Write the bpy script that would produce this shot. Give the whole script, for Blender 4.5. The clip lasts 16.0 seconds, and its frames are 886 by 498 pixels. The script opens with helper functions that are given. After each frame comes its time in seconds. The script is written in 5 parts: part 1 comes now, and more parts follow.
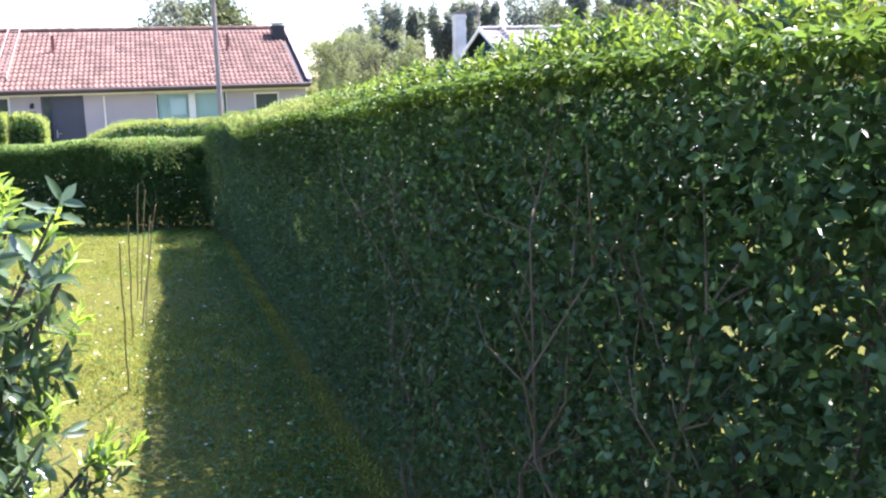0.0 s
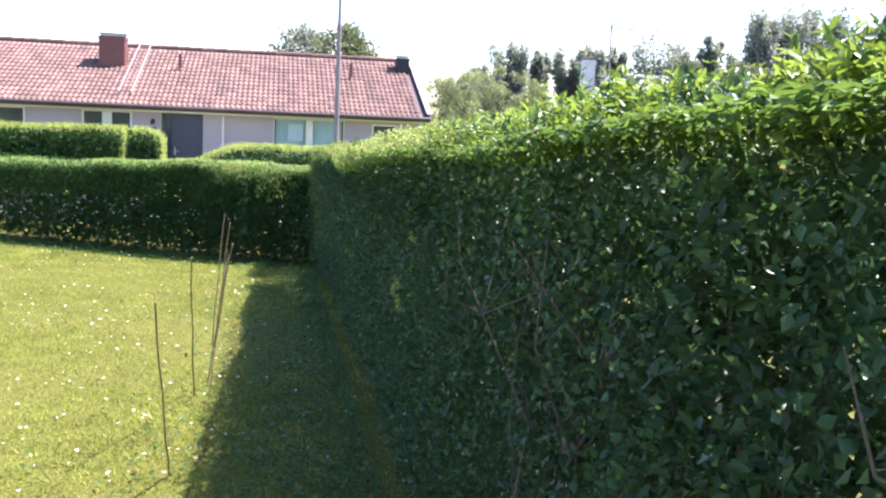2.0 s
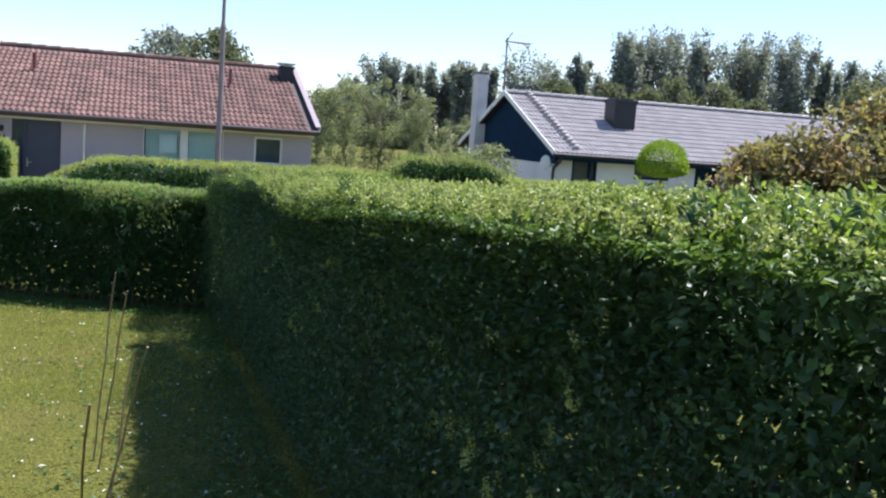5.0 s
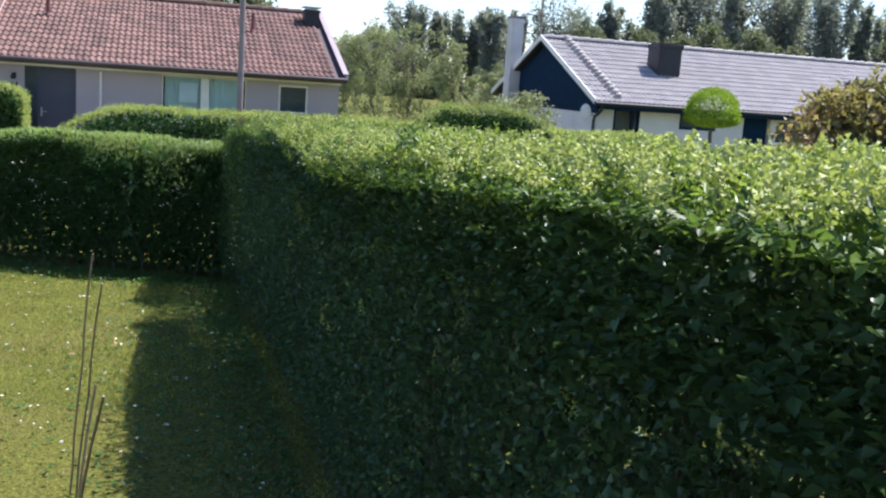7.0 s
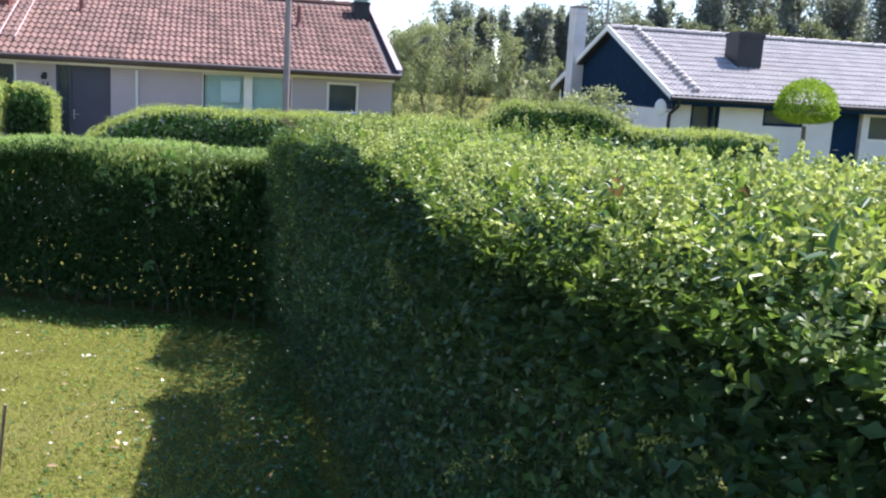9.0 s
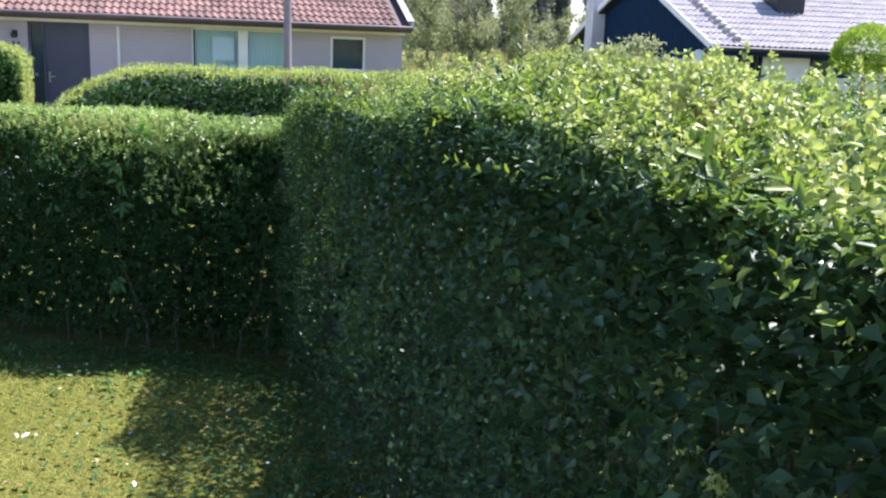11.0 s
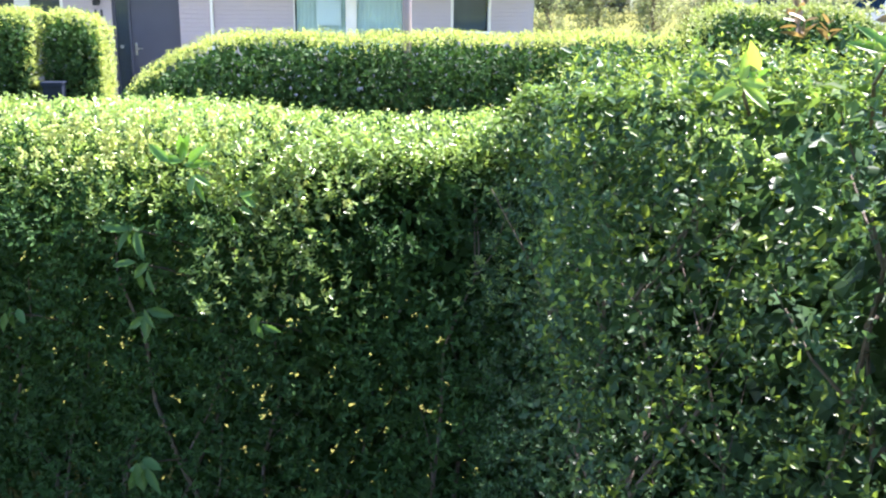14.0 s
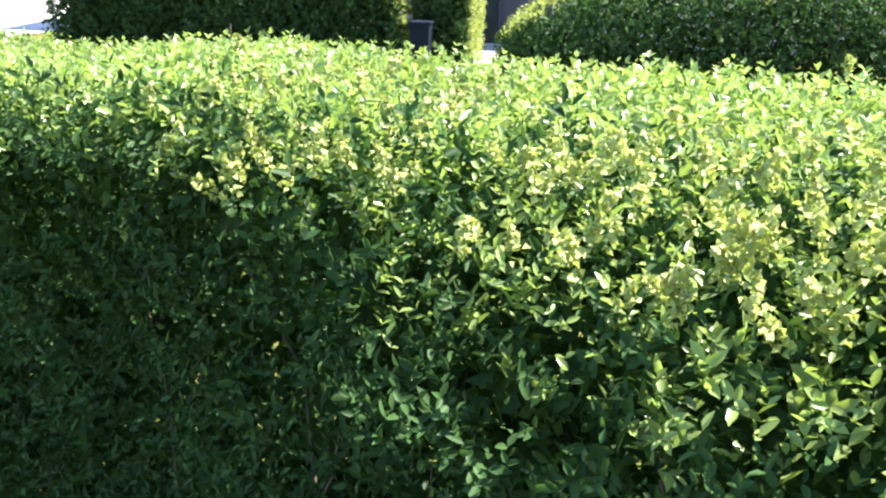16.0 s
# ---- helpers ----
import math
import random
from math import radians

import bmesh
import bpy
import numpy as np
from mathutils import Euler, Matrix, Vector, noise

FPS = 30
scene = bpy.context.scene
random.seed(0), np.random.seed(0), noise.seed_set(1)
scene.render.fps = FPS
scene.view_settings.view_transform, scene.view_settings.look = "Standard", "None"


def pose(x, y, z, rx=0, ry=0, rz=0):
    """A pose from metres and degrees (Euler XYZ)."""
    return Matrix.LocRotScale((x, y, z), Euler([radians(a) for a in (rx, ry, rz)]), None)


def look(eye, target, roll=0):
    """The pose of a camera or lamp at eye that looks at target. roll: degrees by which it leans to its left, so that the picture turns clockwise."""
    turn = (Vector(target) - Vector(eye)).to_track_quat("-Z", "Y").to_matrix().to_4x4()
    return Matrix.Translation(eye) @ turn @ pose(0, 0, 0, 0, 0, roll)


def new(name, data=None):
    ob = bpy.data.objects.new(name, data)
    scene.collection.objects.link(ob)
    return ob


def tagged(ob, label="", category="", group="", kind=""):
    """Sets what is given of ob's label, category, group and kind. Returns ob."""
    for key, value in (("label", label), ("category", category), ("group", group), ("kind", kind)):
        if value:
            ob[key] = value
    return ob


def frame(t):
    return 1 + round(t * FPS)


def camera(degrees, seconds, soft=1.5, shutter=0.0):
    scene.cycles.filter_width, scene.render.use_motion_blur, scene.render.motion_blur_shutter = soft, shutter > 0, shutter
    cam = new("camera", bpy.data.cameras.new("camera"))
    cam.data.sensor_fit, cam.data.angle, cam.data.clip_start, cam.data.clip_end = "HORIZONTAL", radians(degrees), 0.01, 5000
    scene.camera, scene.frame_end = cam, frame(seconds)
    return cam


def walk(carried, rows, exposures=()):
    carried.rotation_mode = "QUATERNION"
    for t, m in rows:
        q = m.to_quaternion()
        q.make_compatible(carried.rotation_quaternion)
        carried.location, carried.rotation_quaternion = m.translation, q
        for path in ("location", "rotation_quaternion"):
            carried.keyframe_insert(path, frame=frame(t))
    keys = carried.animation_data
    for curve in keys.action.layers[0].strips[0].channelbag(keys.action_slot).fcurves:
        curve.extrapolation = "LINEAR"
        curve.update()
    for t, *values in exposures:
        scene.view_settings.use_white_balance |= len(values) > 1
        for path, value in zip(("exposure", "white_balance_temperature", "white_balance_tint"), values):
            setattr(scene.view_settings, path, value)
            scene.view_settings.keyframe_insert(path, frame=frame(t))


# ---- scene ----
cam = camera(49.7, 16.0, soft=2.2)
METRES, EYE, TILT, LEAN, TURN = 14.0, 1.6, 0.0, 0.0, 7.9
ROWS = [
    (0.0, 0.0, 0.0, 0.0, -0.28, -10.52, 1.5),
    (0.5, -0.0011, 0.0197, -0.0008, 2.31, -10.55, -0.49),
    (1.0, -0.0058, 0.0454, -0.0024, -0.17, -7.55, -1.79),
    (1.5, -0.0072, 0.0635, -0.0029, 2.56, -7.66, -0.47),
    (2.0, -0.011, 0.0905, -0.0034, 6.79, -8.1, -2.63),
    (2.5, -0.0223, 0.1265, -0.0061, 1.66, -5.95, -2.71),
    (3.0, -0.0312, 0.1497, -0.0022, 1.14, -6.6, -2.33),
    (3.5, -0.0413, 0.1697, 0.0051, 0.44, -2.96, -4.28),
    (4.0, -0.0539, 0.186, 0.0018, -0.93, -3.72, -4.74),
    (4.5, -0.067, 0.2089, -0.0008, -1.96, -6.67, -5.15),
    (5.0, -0.0767, 0.2345, -0.0027, -1.18, -6.88, -4.01),
    (7.5, -0.0962, 0.3608, -0.0085, 1.54, -10.32, -4.13),
    (8.0, -0.1051, 0.4012, -0.0095, 6.14, -9.45, -5.19),
    (8.5, -0.1156, 0.439, -0.013, 2.35, -8.91, -4.29),
    (9.0, -0.1244, 0.4733, -0.0146, 2.87, -10.21, -3.18),
    (11.5, -0.175, 0.6554, -0.0253, 2.54, -12.68, -2.09),
    (12.0, -0.1834, 0.6888, -0.026, 4.95, -11.93, -0.82),
    (12.5, -0.1952, 0.7268, -0.0304, 4.33, -14.06, -2.68),
    (13.0, -0.2056, 0.7546, -0.0312, 0.64, -15.46, -1.3),
    (13.5, -0.2144, 0.7899, -0.0323, 8.75, -13.8, 0.68),
    (14.0, -0.2261, 0.8227, -0.0368, 8.28, -14.86, -0.57),
    (14.5, -0.2381, 0.8507, -0.0378, 6.91, -16.61, 0.21),
    (15.0, -0.2558, 0.8825, -0.0419, 17.44, -14.26, -0.39),
    (15.5, -0.2789, 0.9094, -0.0464, 24.28, -16.65, -1.81),
    (16.0, -0.3028, 0.9333, -0.0476, 28.34, -18.21, -0.86),
]
EXPOSURES = [(0.0, 2.1, 6050, 26), (2.0, 1.97, 6050, 26), (3.0, 1.62, 6050, 25), (3.5, 1.22, 6050, 23), (5.0, 0.86, 5900, 20), (7.5, 1.08, 5900, 20), (8.5, 1.32, 5900, 20), (9.0, 1.28, 5900, 21), (11.5, 1.68, 5900, 24), (12.5, 2.08, 5980, 25), (13.0, 2.28, 6020, 26), (13.5, 2.42, 6050, 25), (14.0, 2.55, 6100, 23), (14.5, 2.66, 6200, 20), (15.0, 2.62, 6300, 18), (15.5, 2.45, 6380, 18), (16.0, 2.2, 6450, 16)]
walk(cam, [(t, pose(0, 0, EYE, TILT, LEAN, TURN) @ pose(METRES * x, METRES * y, METRES * z, 90 + pitch, roll, yaw)) for t, x, y, z, yaw, pitch, roll in ROWS], EXPOSURES)

# ---- light ----
SUN_WAY = Vector((0.36, 0.345, 0.866)).normalized()      # towards the sun
world = bpy.data.worlds.new("sky")
scene.world = world
world.use_nodes = True
wn = world.node_tree
wn.nodes.clear()
sky = wn.nodes.new("ShaderNodeTexSky")
sky.sky_type, sky.sun_disc = "NISHITA", False
sky.sun_elevation = math.asin(SUN_WAY.z)
sky.sun_rotation = math.atan2(SUN_WAY.x, SUN_WAY.y)
sky.air_density, sky.dust_density, sky.ozone_density = 1.0, 0.05, 2.2
back = wn.nodes.new("ShaderNodeBackground")
back.inputs["Strength"].default_value = 0.102
wout = wn.nodes.new("ShaderNodeOutputWorld")
wn.links.new(sky.outputs["Color"], back.inputs["Color"])
wn.links.new(back.outputs["Background"], wout.inputs["Surface"])
sun = new("sun", bpy.data.lights.new("sun", "SUN"))
sun.data.energy, sun.data.angle, sun.data.color = 5.0, radians(0.53), (1.0, 0.94, 0.85)
sun.matrix_world = look(SUN_WAY * 60, (0, 0, 0))


# ---- materials ----
def material(name, base, rough=0.7, vary=0.25, scale=6.0, metal=0.0, bump=0.2, bump_scale=40.0, stain=None, stain_amount=0.4, stain_scale=1.2, through_light=0.0, island=0.0, piece=0.0, gloss=0.5, whole=False):
    """A surface with two scales of variation, fine relief and, for leaves, light coming through."""
    m = bpy.data.materials.new(name)
    m.use_nodes = True
    t = m.node_tree
    t.nodes.clear()
    n = lambda kind: t.nodes.new(kind)
    link = t.links.new
    out, bsdf = n("ShaderNodeOutputMaterial"), n("ShaderNodeBsdfPrincipled")
    bsdf.inputs["Roughness"].default_value, bsdf.inputs["Metallic"].default_value = rough, metal
    bsdf.inputs["Specular IOR Level"].default_value = gloss
    place = n("ShaderNodeNewGeometry").outputs["Position"] if whole else n("ShaderNodeTexCoord").outputs["Object"]
    big = n("ShaderNodeTexNoise")
    big.inputs["Scale"].default_value, big.inputs["Detail"].default_value = scale, 6
    link(place, big.inputs["Vector"])
    ramp = n("ShaderNodeMapRange")
    ramp.inputs["From Min"].default_value, ramp.inputs["From Max"].default_value = 0.25, 0.75
    ramp.inputs["To Min"].default_value, ramp.inputs["To Max"].default_value = 1 - vary, 1 + vary
    link(big.outputs["Fac"], ramp.inputs["Value"])
    value = ramp.outputs["Result"]
    for amount, source in ((island, "ShaderNodeNewGeometry"), (piece, "ShaderNodeObjectInfo")):
        if amount:
            g = n(source)
            r = n("ShaderNodeMapRange")
            r.inputs["To Min"].default_value, r.inputs["To Max"].default_value = 1 - amount, 1 + amount
            link(g.outputs["Random Per Island" if source.endswith("Geometry") else "Random"], r.inputs["Value"])
            mul = n("ShaderNodeMath")
            mul.operation = "MULTIPLY"
            link(value, mul.inputs[0])
            link(r.outputs["Result"], mul.inputs[1])
            value = mul.outputs["Value"]
    col = n("ShaderNodeMix")
    col.data_type, col.blend_type = "RGBA", "MULTIPLY"
    col.inputs["Factor"].default_value = 1
    col.inputs["A"].default_value = (*base, 1)
    link(value, col.inputs["B"])
    colour = col.outputs["Result"]
    if stain:
        sn = n("ShaderNodeTexNoise")
        sn.inputs["Scale"].default_value, sn.inputs["Detail"].default_value = stain_scale, 8
        link(place, sn.inputs["Vector"])
        sr = n("ShaderNodeMapRange")
        sr.inputs["From Min"].default_value, sr.inputs["From Max"].default_value = 0.48, 0.68
        sr.inputs["To Max"].default_value = stain_amount
        link(sn.outputs["Fac"], sr.inputs["Value"])
        mix = n("ShaderNodeMix")
        mix.data_type = "RGBA"
        link(sr.outputs["Result"], mix.inputs["Factor"])
        link(colour, mix.inputs["A"])
        mix.inputs["B"].default_value = (*stain, 1)
        colour = mix.outputs["Result"]
    link(colour, bsdf.inputs["Base Color"])
    if bump:
        fine = n("ShaderNodeTexNoise")
        fine.inputs["Scale"].default_value, fine.inputs["Detail"].default_value = bump_scale, 5
        link(place, fine.inputs["Vector"])
        b = n("ShaderNodeBump")
        b.inputs["Strength"].default_value, b.inputs["Distance"].default_value = bump, 0.02
        link(fine.outputs["Fac"], b.inputs["Height"])
        link(b.outputs["Normal"], bsdf.inputs["Normal"])
    if through_light:
        tr = n("ShaderNodeBsdfTranslucent")
        tint = n("ShaderNodeMix")
        tint.data_type, tint.blend_type = "RGBA", "MULTIPLY"
        tint.inputs["Factor"].default_value = 1
        tint.inputs["B"].default_value = (1.7, 1.75, 1.0, 1)
        link(colour, tint.inputs["A"])
        link(tint.outputs["Result"], tr.inputs["Color"])
        mixs = n("ShaderNodeMixShader")
        mixs.inputs["Fac"].default_value = through_light
        link(bsdf.outputs["BSDF"], mixs.inputs[1])
        link(tr.outputs["BSDF"], mixs.inputs[2])
        link(mixs.outputs["Shader"], out.inputs["Surface"])
    else:
        link(bsdf.outputs["BSDF"], out.inputs["Surface"])
    return m


def glass_pane(name, tint=(0.9, 0.96, 0.95), clear=0.6):
    """Thin window glass: part clear, part gloss by its angle."""
    m = bpy.data.materials.new(name)
    m.use_nodes = True
    t = m.node_tree
    t.nodes.clear()
    out, mix = t.nodes.new("ShaderNodeOutputMaterial"), t.nodes.new("ShaderNodeMixShader")
    clr, gl, fr = t.nodes.new("ShaderNodeBsdfTransparent"), t.nodes.new("ShaderNodeBsdfGlossy"), t.nodes.new("ShaderNodeFresnel")
    clr.inputs["Color"].default_value = (*tint, 1)
    gl.inputs["Roughness"].default_value = 0.03
    fr.inputs["IOR"].default_value = 1.38
    t.links.new(fr.outputs["Fac"], mix.inputs["Fac"])
    t.links.new(clr.outputs["BSDF"], mix.inputs[1])
    t.links.new(gl.outputs["BSDF"], mix.inputs[2])
    t.links.new(mix.outputs["Shader"], out.inputs["Surface"])
    return m


M_PRIVET = material("privet_leaf", (0.049, 0.095, 0.043), 0.34, 0.25, 2.2, bump=0, through_light=0.28, island=0.45, gloss=0.2)
# lit copy of the privet leaf: sunlight put into the base colour
M_MID = material("privet_leaf_painted_lit", (0.095, 0.155, 0.04), 0.4, 0.25, 2.2, bump=0, through_light=0.32, island=0.45, gloss=0.15)
M_FRESH = material("fresh_privet_leaf", (0.15, 0.213, 0.042), 0.34, 0.2, 2.0, bump=0, through_light=0.38, island=0.45, gloss=0.3)
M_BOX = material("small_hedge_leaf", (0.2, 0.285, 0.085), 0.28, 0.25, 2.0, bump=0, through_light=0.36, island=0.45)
# shade on hedge faces and insides put into a darker leaf green
M_BOXDEEP = material("small_hedge_shaded_leaf", (0.037, 0.083, 0.025), 0.45, 0.25, 2.0, bump=0, through_light=0.26, island=0.4, gloss=0.1)
# young leaf of the far hedges, also the painted-in sunlight on their ends
M_FRINGE = material("far_hedge_young_lit_leaf", (0.25, 0.3, 0.095), 0.5, 0.25, 2.0, bump=0, through_light=0.45, island=0.4, gloss=0.3)
M_BUD = material("privet_flower_bud", (0.36, 0.41, 0.135), 0.6, 0.2, 3.0, bump=0, through_light=0.25, island=0.25)
M_REDTIP = material("reddish_young_leaf", (0.13, 0.088, 0.042), 0.42, 0.2, 3.0, bump=0, through_light=0.35, island=0.35)
M_BARK = material("privet_bark", (0.11, 0.09, 0.068), 0.85, 0.35, 14.0, bump=0.5, bump_scale=90)
M_LAUREL = material("laurel_leaf", (0.1, 0.155, 0.08), 0.26, 0.2, 8.0, bump=0, through_light=0.3, island=0.35, gloss=1.0)
M_LAURELNEW = material("young_laurel_leaf", (0.25, 0.36, 0.065), 0.34, 0.15, 8.0, bump=0, through_light=0.42, island=0.25)
M_SEEDLING = material("seedling_leaf", (0.1, 0.205, 0.035), 0.3, 0.15, 8.0, bump=0, through_light=0.4, island=0.25)
M_SPRIG = material("sprig_leaf", (0.06, 0.13, 0.035), 0.4, 0.2, 8.0, bump=0, through_light=0.35, island=0.3, gloss=0.2)
M_GRASS = material("grass_blade", (0.225, 0.25, 0.06), 0.8, 0.45, 2.6, bump=0, through_light=0.38, island=0.5, gloss=0.12, stain=(0.12, 0.17, 0.028), stain_amount=0.7, stain_scale=1.7)
M_LAWN = material("lawn_ground", (0.12, 0.125, 0.026), 0.98, 0.6, 45.0, bump=1.0, bump_scale=70, gloss=0.1, stain=(0.15, 0.135, 0.045), stain_amount=0.5, stain_scale=0.8)
M_STONE = material("pale_concrete", (0.5, 0.48, 0.45), 0.9, 0.15, 2.0, bump=0.4, bump_scale=50, stain=(0.36, 0.34, 0.3), stain_amount=0.5, piece=0.1)
M_ROAD = material("asphalt", (0.055, 0.055, 0.057), 0.9, 0.2, 2.0, bump=0.5, bump_scale=80)
M_WALL = material("grey_painted_brick", (0.45, 0.4, 0.42), 0.85, 0.1, 1.2, bump=0, stain=(0.38, 0.33, 0.33), stain_amount=0.4)
wt = M_WALL.node_tree
wb = next(q for q in wt.nodes if q.type == "BSDF_PRINCIPLED")
wc, wx, wm, wk, wbump = (wt.nodes.new("ShaderNode" + q) for q in ("TexCoord", "SeparateXYZ", "CombineXYZ", "TexBrick", "Bump"))
wt.links.new(wc.outputs["Object"], wx.inputs["Vector"])
wt.links.new(wx.outputs["X"], wm.inputs["X"])
wt.links.new(wx.outputs["Z"], wm.inputs["Y"])
wt.links.new(wm.outputs["Vector"], wk.inputs["Vector"])
for key, val in (("Scale", 1.0), ("Brick Width", 0.25), ("Row Height", 0.075), ("Mortar Size", 0.007), ("Mortar Smooth", 0.2)):
    wk.inputs[key].default_value = val
wt.links.new(wk.outputs["Fac"], wbump.inputs["Height"])
wbump.invert, wbump.inputs["Strength"].default_value, wbump.inputs["Distance"].default_value = True, 0.8, 0.012
wt.links.new(wbump.outputs["Normal"], wb.inputs["Normal"])
M_WHITEWOOD = material("white_painted_wood", (0.78, 0.77, 0.72), 0.55, 0.06, 3.0, bump=0.1, stain=(0.6, 0.58, 0.52), stain_amount=0.3)
M_TILE = material("red_concrete_tile", (0.165, 0.094, 0.073), 0.85, 0.1, 1.4, bump=0.35, bump_scale=60, stain=(0.1, 0.07, 0.058), stain_amount=0.2, stain_scale=9.0, island=0.28, whole=True)
M_TILEPIECE = material("red_concrete_tile_single", (0.165, 0.094, 0.073), 0.85, 0.1, 1.4, bump=0.35, bump_scale=60, stain=(0.1, 0.07, 0.058), stain_amount=0.2, stain_scale=9.0, piece=0.28, whole=True)
M_GREYTILE = material("pale_concrete_tile", (0.345, 0.325, 0.31), 0.55, 0.05, 1.0, bump=0.3, bump_scale=60, stain=(0.3, 0.28, 0.28), stain_amount=0.12, stain_scale=9.0, island=0.1, whole=True)
M_GREYPIECE = material("pale_concrete_tile_single", (0.345, 0.325, 0.31), 0.55, 0.05, 1.0, bump=0.3, bump_scale=60, stain=(0.3, 0.28, 0.28), stain_amount=0.12, stain_scale=9.0, piece=0.1, whole=True)
M_FASCIA = material("brown_painted_fascia", (0.09, 0.065, 0.06), 0.6, 0.2, 4.0, bump=0.15)
M_MAROON = material("maroon_sheet_metal", (0.16, 0.055, 0.045), 0.5, 0.2, 4.0, bump=0.15, stain=(0.1, 0.05, 0.045), stain_amount=0.5)
M_DARKMETAL = material("dark_sheet_metal", (0.02, 0.021, 0.025), 0.6, 0.2, 5.0, bump=0.1)
M_BLACKWOOD = material("black_stained_boards", (0.005, 0.026, 0.06), 0.85, 0.25, 5.0, bump=0.2, gloss=0.15)
M_WHITEWALL = material("white_painted_wall", (0.74, 0.73, 0.7), 0.85, 0.07, 1.5, bump=0.3, bump_scale=30, stain=(0.58, 0.57, 0.54), stain_amount=0.3)
M_DOOR = material("slate_blue_door_paint", (0.055, 0.06, 0.085), 0.5, 0.1, 3.0, bump=0.08)
M_STEEL = material("brushed_steel", (0.62, 0.62, 0.6), 0.3, 0.08, 20.0, metal=1.0, bump=0.05)
M_GALV = material("galvanised_pole", (0.26, 0.215, 0.2), 0.6, 0.2, 3.0, metal=0.1, bump=0.15, stain=(0.28, 0.2, 0.16), stain_amount=0.6, stain_scale=3)
M_BIN = material("blue_grey_plastic", (0.014, 0.02, 0.032), 0.9, 0.12, 4.0, bump=0.1, gloss=0.05)
M_BLIND = material("dark_grey_blind", (0.085, 0.095, 0.115), 0.9, 0.25, 2.0, bump=0.1)
M_GLASS = glass_pane("window_glass")
M_CURTAIN = material("pale_curtain", (0.62, 0.7, 0.68), 0.8, 0.1, 2.5, bump=0.2, bump_scale=14)
M_WHITECLOTH = material("white_card", (0.85, 0.85, 0.85), 0.7, 0.03, 3.0, bump=0)
# indoor darkness put into the colour of room walls, floor and ceiling
M_ROOM = material("painted_dark_room", (0.05, 0.05, 0.055), 0.9, 0.2, 1.0, bump=0)
# base lifted to pale blue-grey: distance haze put into the leaf colour
M_POPLAR = material("hazed_poplar_leaf", (0.21, 0.232, 0.24), 0.5, 0.2, 0.2, bump=0, through_light=0.42, island=0.4)
M_WILLOW = material("grey_green_leaf", (0.2, 0.225, 0.14), 0.55, 0.25, 0.4, bump=0, through_light=0.52, island=0.4)
M_OLIVE = material("olive_leaf", (0.12, 0.14, 0.09), 0.55, 0.25, 0.3, bump=0, through_light=0.4, island=0.4)
M_RUSTBUSH = material("bronze_leaf", (0.19, 0.18, 0.08), 0.5, 0.3, 0.9, bump=0, through_light=0.4, island=0.5, stain=(0.3, 0.17, 0.105), stain_amount=0.75, stain_scale=1.6)
M_CONIFER = material("conifer_needles", (0.24, 0.3, 0.08), 0.6, 0.25, 0.8, bump=0, through_light=0.2, island=0.4)
M_TOPIARY = material("bright_clipped_leaf", (0.17, 0.25, 0.035), 0.75, 0.2, 1.5, bump=0, through_light=0.5, island=0.35, gloss=0.1)
M_TRUNK = material("tree_bark", (0.14, 0.115, 0.09), 0.9, 0.3, 5.0, bump=0.6, bump_scale=30)
M_CANE = material("bamboo_cane", (0.25, 0.19, 0.1), 0.6, 0.25, 20.0, bump=0.1)
M_PETAL = material("fallen_pale_leaf", (0.55, 0.56, 0.46), 0.6, 0.15, 3.0, bump=0, island=0.35)
M_DRYLEAF = material("dry_leaf", (0.3, 0.2, 0.1), 0.7, 0.2, 3.0, bump=0, island=0.35)


# ---- building blocks ----
rng = np.random.default_rng(7)


def height_over_root(ob):
    z = 0.0
    while ob is not None:
        z += ob.location.z
        ob = ob.parent
    return z


WORLD_SPACE = {}                         # things whose parts are given in the world's own metres


def thing(name, place, turn=0.0, label="", category="", group="", kind="", world_space=False):
    e = new(name)
    if world_space:
        WORLD_SPACE[e.name] = Vector(place)
    e.empty_display_size = 0.2
    e.matrix_basis = pose(*place, 0, 0, turn)
    return tagged(e, label, category, group, kind)


def part(name, bm, mat, parent=None, label="", smooth=False):
    """Links a bmesh as one mesh under parent; heights are given over the world's zero."""
    if parent is not None:
        bmesh.ops.translate(bm, verts=bm.verts, vec=-WORLD_SPACE.get(parent.name, Vector((0, 0, height_over_root(parent)))))
    me = bpy.data.meshes.new(name)
    bm.to_mesh(me)
    bm.free()
    me.materials.append(mat)
    if smooth:
        me.shade_smooth()
    ob = new(name, me)
    ob.parent = parent
    return tagged(ob, label)


def part_np(name, verts, faces, mat, parent=None, label="", kind=""):
    """The same from arrays: verts (n, 3), faces (m, k)."""
    verts = np.asarray(verts, np.float32).reshape(-1, 3).copy()
    if parent is not None:
        verts -= np.array(WORLD_SPACE.get(parent.name, (0, 0, height_over_root(parent))), np.float32)
    faces = np.asarray(faces, np.int32)
    me = bpy.data.meshes.new(name)
    me.vertices.add(len(verts))
    me.vertices.foreach_set("co", verts.ravel())
    m, k = faces.shape
    me.loops.add(m * k)
    me.loops.foreach_set("vertex_index", faces.ravel())
    me.polygons.add(m)
    me.polygons.foreach_set("loop_start", np.arange(0, m * k, k, dtype=np.int32))
    me.polygons.foreach_set("loop_total", np.full(m, k, np.int32))
    me.update(calc_edges=True)
    me.materials.append(mat)
    ob = new(name, me)
    ob.parent = parent
    return tagged(ob, label, kind=kind)


